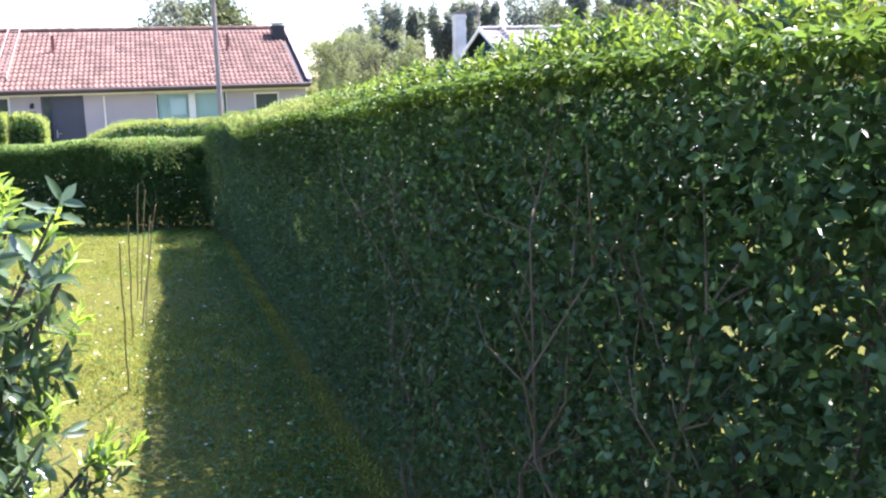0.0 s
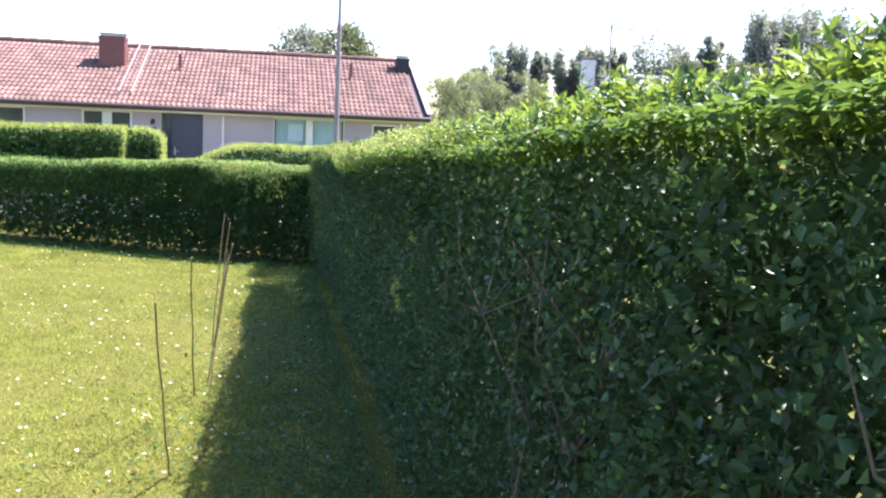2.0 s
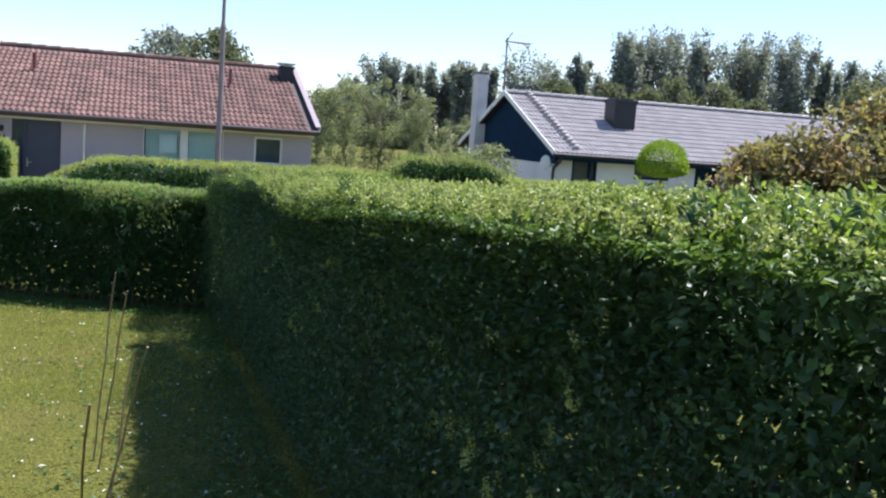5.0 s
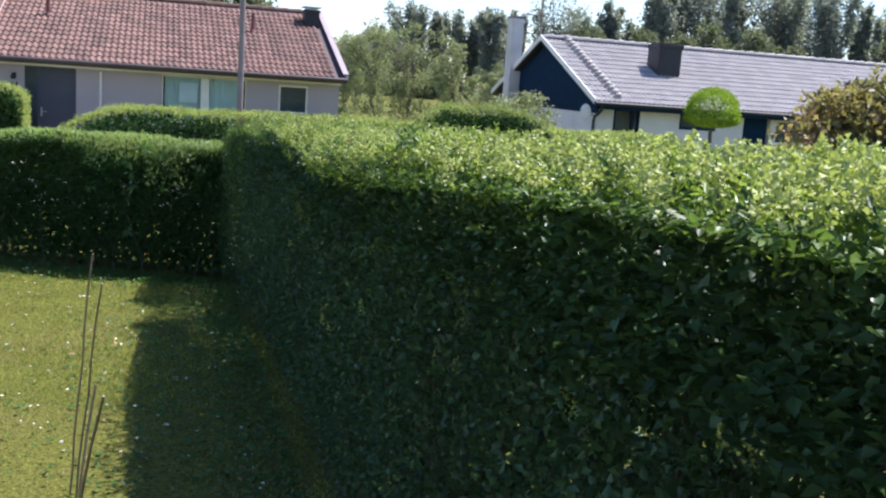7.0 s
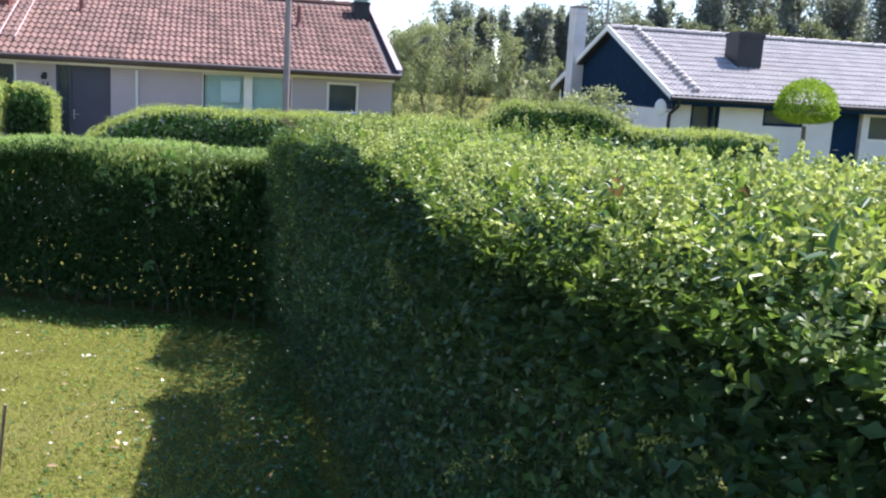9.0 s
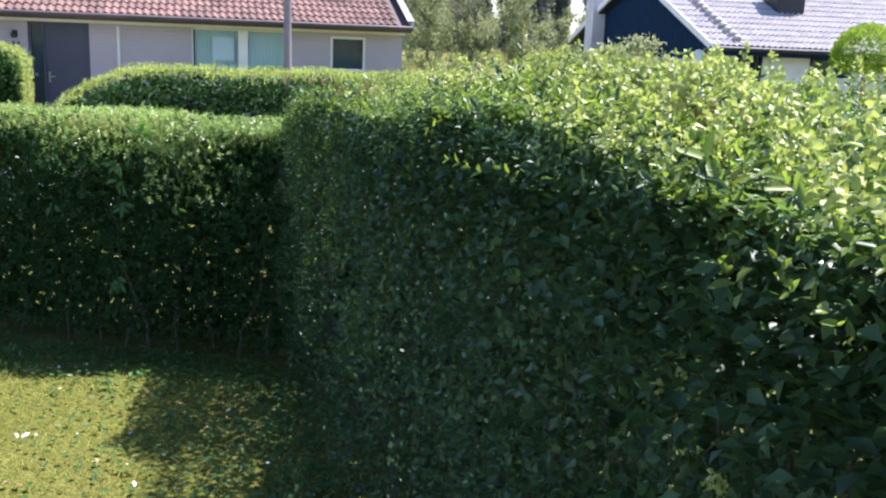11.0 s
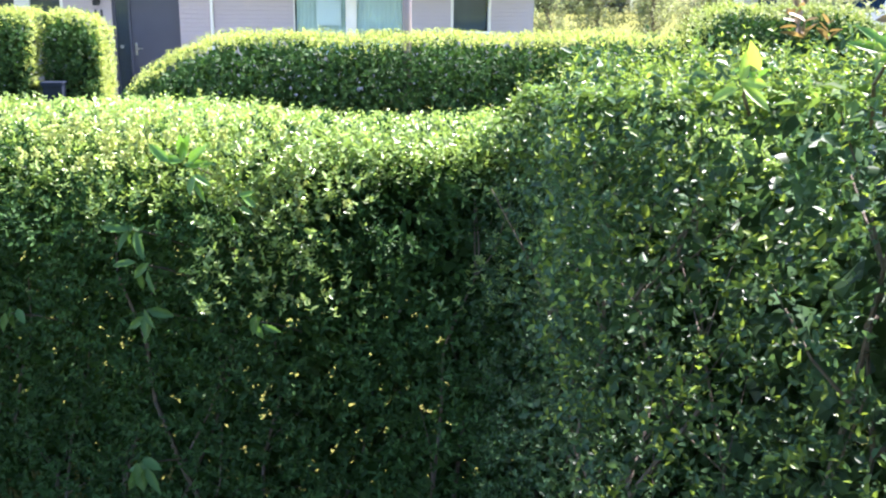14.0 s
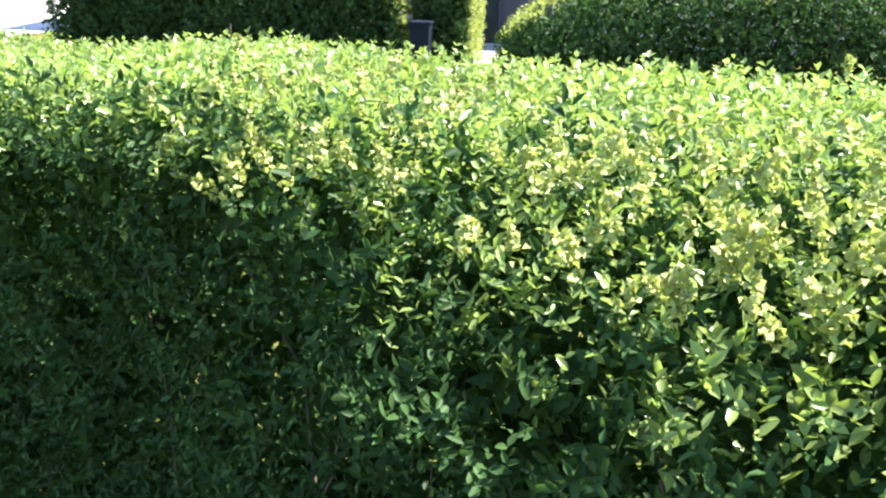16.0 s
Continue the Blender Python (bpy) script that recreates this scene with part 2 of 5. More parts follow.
def box(bm, x0, x1, y0, y1, z0, z1, bevel=0.0):
    made = bmesh.ops.create_cube(bm, size=1, matrix=Matrix.Translation(((x0 + x1) / 2, (y0 + y1) / 2, (z0 + z1) / 2)) @ Matrix.Diagonal((x1 - x0, y1 - y0, z1 - z0, 1)))
    if bevel:
        edges = list({e for v in made["verts"] for e in v.link_edges})
        bmesh.ops.bevel(bm, geom=edges, offset=bevel, segments=2, affect="EDGES", profile=0.6)
    return bm


def new_box(*a, **k):
    return box(bmesh.new(), *a, **k)


def tube(bm, points, radii, sides=8):
    """A tapered tube along points, closed at both ends."""
    rings = []
    pts = [Vector(p) for p in points]
    for i, p in enumerate(pts):
        way = (pts[min(i + 1, len(pts) - 1)] - pts[max(i - 1, 0)]).normalized()
        a = way.orthogonal().normalized()
        if i and abs(way.dot(last)) < 0.999:
            a = (last - way * way.dot(last)).normalized()
        last = a
        b = way.cross(a)
        rings.append([bm.verts.new(p + radii[i] * (a * math.cos(2 * math.pi * j / sides) + b * math.sin(2 * math.pi * j / sides))) for j in range(sides)])
    for r0, r1 in zip(rings, rings[1:]):
        for j in range(sides):
            bm.faces.new((r0[j], r0[(j + 1) % sides], r1[(j + 1) % sides], r1[j]))
    bm.faces.new(rings[0][::-1])
    bm.faces.new(rings[-1])
    return bm


def unit(a):
    return a / np.maximum(np.linalg.norm(a, axis=-1, keepdims=True), 1e-9)


def leaf_verts(P, D, U, L, W, fold=0.22, curl=0.12, plain=False):
    """Folded, curved oval leaves: base P, way D, upper side U, length L, width W. (n, 6, 3), or (n, 4, 3) in the plain form."""
    D = unit(D)
    S = unit(np.cross(D, U))
    N = np.cross(S, D)
    L, W = np.asarray(L)[:, None], np.asarray(W)[:, None]
    if plain:
        m = P + D * (0.48 * L) + N * fold * W
        return np.stack((P, m + S * 0.55 * W, P + D * L - N * (curl * L), m - S * 0.55 * W), 1)
    a = P + D * (0.33 * L)
    b = P + D * (0.7 * L) - N * (curl * 0.45 * L)
    tip = P + D * L - N * (curl * L)
    return np.stack((P, a + S * 0.47 * W + N * fold * W, b + S * 0.4 * W + N * fold * 0.8 * W, tip, b - S * 0.4 * W + N * fold * 0.8 * W, a - S * 0.47 * W + N * fold * W), 1)


def leaves_part(name, V, mat, parent, label="", kind="stuff"):
    n, k = V.shape[:2]
    each = np.array([[0, 1, 2, 3], [0, 3, 4, 5]]) if k == 6 else np.array([[0, 1, 2], [0, 2, 3]])
    f = each[None] + k * np.arange(n)[:, None, None]
    return part_np(name, V.reshape(-1, 3), f.reshape(-1, each.shape[1]), mat, parent, label, kind)


def shoots(P, D, length, pairs, L, W, spread=0.85, fold=0.22, plain=False):
    """Leaf pairs set crosswise along shoots from P towards D."""
    n = len(P)
    D = unit(D)
    ref = np.where(np.abs(D[:, 2:3]) > 0.9, np.array([[1.0, 0, 0]]), np.array([[0, 0, 1.0]]))
    A = unit(np.cross(D, ref))
    B = np.cross(D, A)
    spin = rng.uniform(0, 6.28, n)
    vigour = rng.uniform(0.75, 1.25, n)
    out = []
    for i in range(pairs):
        for side in (0, math.pi):
            ang = spin + i * math.pi / 2 + side + rng.normal(0, 0.3, n)
            R = A * np.cos(ang)[:, None] + B * np.sin(ang)[:, None]
            f = (i + 0.6) / pairs
            base = P + D * (length * f)[:, None]
            way = D * rng.uniform(0.35, 0.9, (n, 1)) + R * spread + rng.normal(0, 0.18, (n, 3))
            size = vigour * rng.uniform(0.65, 1.2, n) * (0.75 if i == pairs - 1 else 1.0)
            out.append(leaf_verts(base, way, D + rng.normal(0, 0.25, (n, 3)), L * size, W * size, fold, plain=plain))
    return np.concatenate(out)


def ground_z(x, y):
    """The lawn falls gently towards the street, then lies level."""
    y = np.asarray(y, float)
    return -0.045 * np.clip(y, -30, 13.0) - 0.024 * np.clip(y - 13.0, 0, 11)


def wavy(s, h, a=1.0):
    return a * (0.03 * np.sin(2.3 * s + 1.7 * h) + 0.026 * np.sin(5.9 * s - 3.1 * h + 1.0) + 0.02 * np.sin(12.7 * s + 8.0 * h + 2.0)
                + 0.022 * np.sin(21.3 * s - 5.0 * h + 0.4) * np.sin(17.0 * h + 4.0 * s) + 0.016 * np.sin(36.0 * s + 9.0 * h) * np.sin(31.0 * h - 7.0 * s + 1.3))


# ---- ground ----
def ground_sheet():
    ys = np.concatenate((np.linspace(-600, -12, 8), np.linspace(-10, 40, 101), np.linspace(45, 900, 12)))
    xs = np.concatenate((np.linspace(-700, -32, 8), np.linspace(-30, 30, 101), np.linspace(34, 700, 8)))
    X, Y = np.meshgrid(xs, ys)
    Z = ground_z(X, Y) + 0.012 * np.sin(1.7 * X + 0.6 * Y) * np.sin(1.3 * Y) - 0.004
    i = np.arange(X.size).reshape(X.shape)
    f = np.stack((i[:-1, :-1], i[:-1, 1:], i[1:, 1:], i[1:, :-1]), -1).reshape(-1, 4)
    return part_np("ground", np.stack((X, Y, Z), -1), f, M_LAWN, None, kind="structure")


tagged(ground_sheet(), "mown lawn sloping gently to the street", "lawn", kind="structure")

# directions of the plots: along the street fronts (U) and from street to back (V)
GRID = 24.3
U = np.array((math.cos(radians(GRID)), math.sin(radians(GRID)), 0.0))
V = np.array((-math.sin(radians(GRID)), math.cos(radians(GRID)), 0.0))
HEDGE = np.array((-1.0, 3.67, 0.0))     # a point at the foot of the tall hedge's face


def tall_top(s):
    return 1.508 + 0.045 * np.exp(-((s - 7.1) / 0.8) ** 2) - 0.033 * np.clip((s - 2.4) / 0.5, 0, 1) * np.clip((6.8 - s) / 0.6, 0, 1) + 0.035 * np.exp(-((s - 9.0) / 0.45) ** 2) + 0.035 * np.clip((0.2 - s) / 1.2, 0, 1) - 0.043 * s - 0.001 * s * s + 0.012 * np.sin(2.1 * s) - 0.2 * np.clip((s - 10.15) / 0.8, 0, 1) + 0.03 * np.clip(-s / 0.6, 0, 1)


def soft_shoulder(s):
    """How far the hedge's upper edge is rounded off: most in the middle stretch."""
    return 0.5 * np.clip((s - 3.2) / 0.9, 0, 1) * (1 - np.clip((s - 4.9) / 0.8, 0, 1))


def stems(hedge, starts, tops, spread, r0, n_side=3, seed=1, label=""):
    """Crooked stems with side twigs, each a part of its own."""
    g = random.Random(seed)
    for a, b in zip(starts, tops):
        bm = bmesh.new()
        a, b = Vector(a), Vector(b)
        k = 6
        pts = [a.lerp(b, i / k) + Vector((g.gauss(0, spread), g.gauss(0, spread), 0)) * (0 if i == 0 else 1) for i in range(k + 1)]
        r = r0 * g.uniform(0.5, 1.3)
        tube(bm, pts, [r * (1 - 0.75 * i / k) for i in range(k + 1)], 5)
        for _ in range(n_side):
            i = g.randint(1, k - 1)
            p = pts[i]
            way = Vector((g.gauss(0.35, 0.7), g.gauss(0.2, 0.7), g.uniform(0.5, 1.6))).normalized()
            ln = g.uniform(0.1, 0.34)
            q = p + way * ln * 0.5 + Vector((g.gauss(0, 0.02), g.gauss(0, 0.02), 0))
            tube(bm, [p, q, p + way * ln + Vector((0, 0, 0.05))], [r * 0.4, r * 0.3, r * 0.15], 4)
        part("stem", bm, M_BARK, hedge, label)


def flower_clusters(C, hedge, size=1.0, single=300):
    """Loose cones of small pale buds at the places C: the first ones single, the rest joined."""
    k = 30

    def buds(C):
        n = len(C)
        t = rng.uniform(0, 1, (n, k))
        tilt = unit(np.array((0, 0, 1.0)) + rng.normal(0, 0.35, (n, 3)))
        R = unit(rng.normal(0, 1, (n, k, 3))) * ((1 - t) ** 0.8 * 0.0095 + 0.0015)[..., None] * size
        Q = (C[:, None] + tilt[:, None] * (t * 0.036 * size)[..., None] + R).reshape(-1, 3)
        return leaf_verts(Q, rng.normal(0, 1, Q.shape), rng.normal(0, 1, Q.shape), np.full(len(Q), 0.0085), np.full(len(Q), 0.0075), 0.4, plain=True)

    root = np.array(WORLD_SPACE[hedge.name])
    shapes = [leaves_part("flower_cluster", buds(root[None]), M_BUD, hedge, "pale green flower buds", "") for _ in range(6)]
    for i, p in enumerate(C[:single]):
        ob = shapes[i] if i < 6 else new("flower_cluster", shapes[i % 6].data)
        ob.parent = hedge
        tagged(ob, "pale green flower buds")
        ob.matrix_basis = pose(*(p - root), 0, 0, 137.5 * i)
    if len(C) > single:
        leaves_part("flower_cluster", buds(C[single:]), M_BUD, hedge, "pale green flower buds")


def leaf_size(s):
    """Leaves grow smaller towards the street."""
    return 1 - 0.12 * np.clip((s - 1.2) / 0.8, 0, 1) - 0.15 * np.clip((s - 5.2) / 1.2, 0, 1) - 0.2 * np.clip((s - 6.9) / 1.0, 0, 1)


def lean_back(s, rel):
    """How deep the hollow near the tall hedge's far end is at the height rel (0 foot, 1 top)."""
    return 0.3 * np.clip((s - 8.7) / 0.3, 0, 1) * np.clip((9.65 - s) / 0.25, 0, 1) * np.clip((rel - 0.15) / 0.4, 0, 1) * (1 - 0.35 * np.clip((rel - 0.7) / 0.3, 0, 1))


def tall_hedge():
    """The long privet hedge that the path follows: face, top, back, ends and the wood inside."""
    th = 1.25
    hedge = thing("hedge", (*(HEDGE + V * 3)[:2], float(ground_z(0, 6.4))), 0, "tall clipped privet hedge with woody stems and flower buds", "hedge", world_space=True)

    def world_at(s, d, z):
        return HEDGE + V * s[:, None] + U * d[:, None] + np.array((0, 0, 1.0)) * z[:, None]

    def face(n, s0, s1, back=False):
        s = rng.uniform(s0, s1, n)
        base = ground_z(0, HEDGE[1] + V[1] * s) + 0.05
        top = tall_top(s) - 0.055
        h = base + (top - base) * rng.uniform(0, 1, n) ** 0.9
        rel = (h - base) / (top - base)
        soft = soft_shoulder(s)
        bare = np.clip((0.15 - s) / 0.5, 0, 1) * np.clip((s + 2.8) / 0.4, 0, 1) * np.clip((0.93 - rel) / 0.15, 0, 1)
        depth = rng.exponential(0.07, n) * (1 + 0.7 * bare) + 0.01 * bare + wavy(s, h) + (0.1 + 0.08 * np.clip((8.4 - s) / 0.6, 0, 1)) * np.clip((0.975 + 0.07 * np.clip((4.0 - s) / 0.8, 0, 1) - rel) / 0.04, 0, 1) * np.clip((8.6 - s) / 0.8, 0, 1) + (0.03 + 0.06 * soft) * np.clip(rel - 0.9, 0, 1) / 0.1 + 0.06 + 0.07 * np.clip((s - 7) / 2, 0, 1) * np.clip((9.8 - s) / 0.3, 0, 1) + (0 if back else lean_back(s, rel))
        d = th - depth if back else depth
        pick = rng.uniform(0, 1, n) > 0.2 * bare
        s, d, h, n = s[pick], d[pick], h[pick], int(pick.sum())
        n0 = U if back else -U
        D = n0 * rng.uniform(0.2, 1.0, (n, 1)) + V * rng.normal(0, 0.45, (n, 1)) + np.array((0, 0, 1.0)) * rng.uniform(0.0, 1.1, (n, 1))
        return world_at(s, d, h), D

    P, D = face(29500, -4.2, 11.0)
    outer = ((P - HEDGE) @ U < 0.3) & ((P - HEDGE) @ V > -2.5)
    small = leaf_size((P[outer] - HEDGE) @ V)
    leaves_part("outer_foliage", shoots(P[outer] - unit(D[outer]) * 0.04, D[outer], rng.uniform(0.035, 0.085, int(outer.sum())), 4, 0.0198 * small, 0.0082 * small), M_PRIVET, hedge)
    P, D = P[~outer], D[~outer]
    small = leaf_size((P - HEDGE) @ V)
    parts = [shoots(P - unit(D) * 0.04, D, rng.uniform(0.035, 0.085, len(P)), 3, 0.0225 * small, 0.0105 * small, plain=True)]
    P, D = face(3200, -4.2, 11.0, True)
    parts.append(shoots(P, D, rng.uniform(0.05, 0.1, len(P)), 4, 0.042, 0.02, plain=True))
    # the far end
    n = 900
    P = HEDGE + V * (11.0 - rng.exponential(0.05, n))[:, None] + U * rng.uniform(0.05, th, n)[:, None] + np.array((0, 0, 1.0)) * rng.uniform(-0.5, 0.68, n)[:, None]
    parts.append(shoots(P, V * 0.7 + rng.normal(0, 0.4, (n, 3)) + np.array((0, 0, 0.5)), np.full(n, 0.08), 4, 0.034, 0.016, plain=True))
    # old leaves through the inside
    n = 42000
    s, d = rng.uniform(-4.2, 10.98, n), rng.uniform(0.2, th - 0.12, n)
    keep = rng.uniform(0, 1, n) > 0.1 * np.clip((s - 8.6) / 0.8, 0, 1)
    s, d, n = s[keep], d[keep], int(keep.sum())
    b = ground_z(0, HEDGE[1] + V[1] * s) + 0.08
    h = b + (tall_top(s) - 0.17 - b) * rng.uniform(0, 1, n)
    parts.append(leaf_verts(world_at(s, d, h), rng.normal(0, 1, (n, 3)), rng.normal(0, 1, (n, 3)), rng.uniform(0.06, 0.1, n) * np.where(d < 0.36, 0.3, np.where(d < 0.5, 0.42, 1)), rng.uniform(0.045, 0.065, n) * np.where(d < 0.36, 0.24, np.where(d < 0.5, 0.36, 1)), plain=True))
    # small old leaves close behind the face, thin where the hedge is bare or loose
    n = 52000
    s = rng.uniform(-4.0, 10.98, n)
    d = 0.1 + 0.08 * np.clip((8.4 - s) / 0.6, 0, 1) + rng.exponential(0.09, n)
    keep = (d < 0.36) & (rng.uniform(0, 1, n) > 0.4 * np.clip((s - 8.7) / 0.3, 0, 1) * np.clip((9.6 - s) / 0.2, 0, 1))
    s, d, n = s[keep], d[keep], int(keep.sum())
    b = ground_z(0, HEDGE[1] + V[1] * s) + 0.08
    top = tall_top(s) - 0.1 - 0.3 * soft_shoulder(s) * np.clip(0.3 - d, 0, 1)
    bare = (s < -0.1) & (s > -2.6)
    h = np.where(bare, top - 0.85 * (top - b) * rng.uniform(0, 1, n) ** 1.2, top - (top - b) * rng.uniform(0, 1, n) ** 1.5)
    parts.append(leaf_verts(world_at(s, d, h), rng.normal(0, 1, (n, 3)), rng.normal(0, 1, (n, 3)), rng.uniform(0.022, 0.034, n), rng.uniform(0.013, 0.019, n), plain=True))
    # the thick layer right under the clipped top, its sunlit look put into a lighter green
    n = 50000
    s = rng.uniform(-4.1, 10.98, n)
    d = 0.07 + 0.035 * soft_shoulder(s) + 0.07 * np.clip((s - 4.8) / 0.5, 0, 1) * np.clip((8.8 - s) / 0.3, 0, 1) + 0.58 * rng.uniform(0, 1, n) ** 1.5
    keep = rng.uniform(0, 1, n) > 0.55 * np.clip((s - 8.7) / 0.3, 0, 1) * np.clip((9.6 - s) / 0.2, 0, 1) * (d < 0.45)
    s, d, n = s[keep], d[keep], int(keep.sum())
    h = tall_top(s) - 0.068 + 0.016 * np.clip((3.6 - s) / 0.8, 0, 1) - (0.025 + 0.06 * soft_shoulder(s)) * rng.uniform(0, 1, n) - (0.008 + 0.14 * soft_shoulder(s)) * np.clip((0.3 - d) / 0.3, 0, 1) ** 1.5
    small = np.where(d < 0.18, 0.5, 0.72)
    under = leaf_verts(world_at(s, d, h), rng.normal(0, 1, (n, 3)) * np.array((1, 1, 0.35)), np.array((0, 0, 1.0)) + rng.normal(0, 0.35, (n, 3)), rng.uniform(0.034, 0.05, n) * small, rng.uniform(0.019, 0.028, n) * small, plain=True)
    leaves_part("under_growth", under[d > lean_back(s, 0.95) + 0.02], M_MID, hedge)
    n = 22000
    s, d = rng.uniform(-3.8, 8.0, n), rng.uniform(0.34, 1.18, n)
    parts.append(leaf_verts(world_at(s, d, tall_top(s) - rng.uniform(0.13, 0.36, n)), rng.normal(0, 1, (n, 3)) * np.array((1, 1, 0.4)), np.array((0, 0, 1.0)) + rng.normal(0, 0.4, (n, 3)), rng.uniform(0.05, 0.075, n), rng.uniform(0.03, 0.045, n), plain=True))
    n = 24000
    s, d = rng.uniform(1.0, 8.8, n), rng.uniform(0.13, 0.42, n)
    parts.append(leaf_verts(world_at(s, d, tall_top(s) - rng.uniform(0.11, 0.34, n)), rng.normal(0, 1, (n, 3)) * np.array((1, 1, 0.4)), np.array((0, 0, 1.0)) + rng.normal(0, 0.4, (n, 3)), rng.uniform(0.022, 0.032, n), rng.uniform(0.014, 0.02, n), plain=True))
    # old wood and leaves close the back of the hollow
    n = 5000
    s, d = rng.uniform(8.5, 10.1, n), rng.uniform(0.6, th - 0.1, n)
    b = ground_z(0, HEDGE[1] + V[1] * s) + 0.05
    parts.append(leaf_verts(world_at(s, d, b + (tall_top(s) - 0.1 - b) * rng.uniform(0, 1, n)), rng.normal(0, 1, (n, 3)), rng.normal(0, 1, (n, 3)), rng.uniform(0.05, 0.08, n), rng.uniform(0.035, 0.05, n), plain=True))
    everything = np.concatenate(parts)
    along = (everything[:, 0] - HEDGE) @ V
    low = ground_z(0, HEDGE[1] + V[1] * along)
    rel = (everything[:, 0, 2] - low) / (tall_top(along) - low)
    clear = (everything[:, 0] - HEDGE) @ U > lean_back(along, rel) + 0.02
    everything = everything[clear & (rng.uniform(0, 1, len(along)) > 0.35 * np.clip((along - 8.75) / 0.3, 0, 1) * np.clip((9.6 - along) / 0.2, 0, 1) * ((everything[:, 0] - HEDGE) @ U < 0.55))]
    leaves_part("foliage", everything, M_PRIVET, hedge)

    # lighter growth over the top and its shoulder
    def growth(n, d0, d1, plain):
        s, d = rng.uniform(-4.2, 11.0, n), rng.uniform(d0, d1, n)
        soft = soft_shoulder(s)
        near = np.clip((3.2 - s) / 0.9, 0, 1)
        d = d + (0.03 * (1 - soft) + 0.05 * near) * np.clip(0.3 - d, 0, 1) / 0.3
        z = tall_top(s) - (0.02 + 0.06 * soft) * np.clip((0.28 - d) / 0.28, 0, 1) ** 1.7 - rng.exponential(0.014, n) - 0.045 + (0.6 - 0.3 * near) * wavy(s, d) + 0.028 * np.clip((1.7 - s) / 0.8, 0, 1) * np.clip((s + 1.6) / 0.8, 0, 1) * np.exp(-((d - 0.2) / 0.2) ** 2)
        D = np.array((0, 0, 1.0)) + rng.normal(0, 0.45, (n, 3)) - U * ((0.5 - 0.4 * near) * np.clip((0.25 - d) / 0.25, 0, 1))[:, None]
        sharp = 0.3 * near + 0.3 * soft * (d < 0.14) + 0.6 * np.clip((s - 4.8) / 0.6, 0, 1) + 0.15 * np.clip((s - 7.0) / 0.4, 0, 1) * (1 - np.clip((s - 8.7) / 0.3, 0, 1))
        keep = (d > lean_back(s, 0.95)) & (rng.uniform(0, 1, n) > np.minimum(sharp, 0.8) * (d < 0.22))
        s, d, z, D, n = s[keep], d[keep], z[keep], D[keep], int(keep.sum())
        return shoots(world_at(s, d, z), D, rng.uniform(0.03, 0.075, n), 4, 0.023 * leaf_size(s), 0.0086 * leaf_size(s), 0.75, plain=plain)

    leaves_part("top_growth", np.concatenate((growth(3700, 0.45, th, True), growth(4100, 0.25, 0.45, True))), M_FRESH, hedge, "lighter young growth")
    leaves_part("top_foliage", np.concatenate((growth(900, 0.45, th, True), growth(1100, 0.25, 0.45, True))), M_PRIVET, hedge)
    leaves_part("shoulder_foliage", growth(1600, 0.04, 0.25, False), M_PRIVET, hedge)
    tops = growth(4700, 0.05, 0.25, False)
    n = 200
    s, d = rng.uniform(-4.0, 10.2, n), rng.uniform(0.1, th, n)
    D = np.array((0, 0, 1.0)) + rng.normal(0, 0.3, (n, 3))
    tops2 = shoots(world_at(s, d, tall_top(s) - 0.08), D, rng.uniform(0.05, 0.1, n), 4, 0.027, 0.0125, 0.6)
    n = 26
    s, d = rng.uniform(2.6, 6.7, n), rng.uniform(0.06, 0.12, n)
    D = -U * rng.uniform(0.4, 1.0, (n, 1)) + V * rng.normal(0, 0.4, (n, 1)) + np.array((0, 0, 1.0)) * rng.uniform(0.2, 1.1, (n, 1))
    side = shoots(world_at(s, d, tall_top(s) - rng.uniform(0.06, 0.18, n)), D, rng.uniform(0.04, 0.08, n), 4, 0.019, 0.0085, 0.7)
    leaves_part("shoulder_growth", np.concatenate((tops, tops2, side)), M_FRESH, hedge, "lighter young growth")

    n = 46
    s, d = np.concatenate((rng.normal(8.7, 0.25, 26), rng.uniform(0.5, 8.0, n - 26))), rng.uniform(0.04, 0.6, n)
    leaves_part("reddish_tip", shoots(world_at(s, d, tall_top(s) - 0.03), np.array((0, 0, 1.0)) + rng.normal(0, 0.4, (n, 3)), rng.uniform(0.02, 0.05, n), 3, 0.02, 0.009, 0.6), M_REDTIP, hedge, "reddish-brown young leaves")

    # young growth in patches down the leaning end; paler leaves paint in its lit top
    n = 3000
    s, r = rng.uniform(8.65, 9.75, n), 1.0 - 0.75 * rng.uniform(0, 1, n) ** 1.3
    keep = np.sin(7 * s + 5 * r) + np.sin(9 * r - 6 * s + 2) + rng.normal(0, 0.5, n) > -0.1
    s, r = s[keep], r[keep]
    low = ground_z(0, HEDGE[1] + V[1] * s)
    z = low + (tall_top(s) - 0.05 - low) * r
    d = lean_back(s, r) + 0.1 + wavy(s, z) + rng.uniform(-0.04, 0.04, len(s))
    young = r > 0.8 + rng.normal(0, 0.06, len(r))
    end = shoots(world_at(s, d, z), -U * 0.5 + np.array((0, 0, 0.8)) + rng.normal(0, 0.4, (len(s), 3)), rng.uniform(0.03, 0.07, len(s)), 3, 0.019, 0.0098, 0.75)
    young = np.repeat(young, len(end) // len(s))
    leaves_part("end_growth", end[young], M_FRESH, hedge, "lighter young growth")
    leaves_part("end_foliage", end[~young], M_PRIVET, hedge)

    # flower buds in loose cones
    n = 460
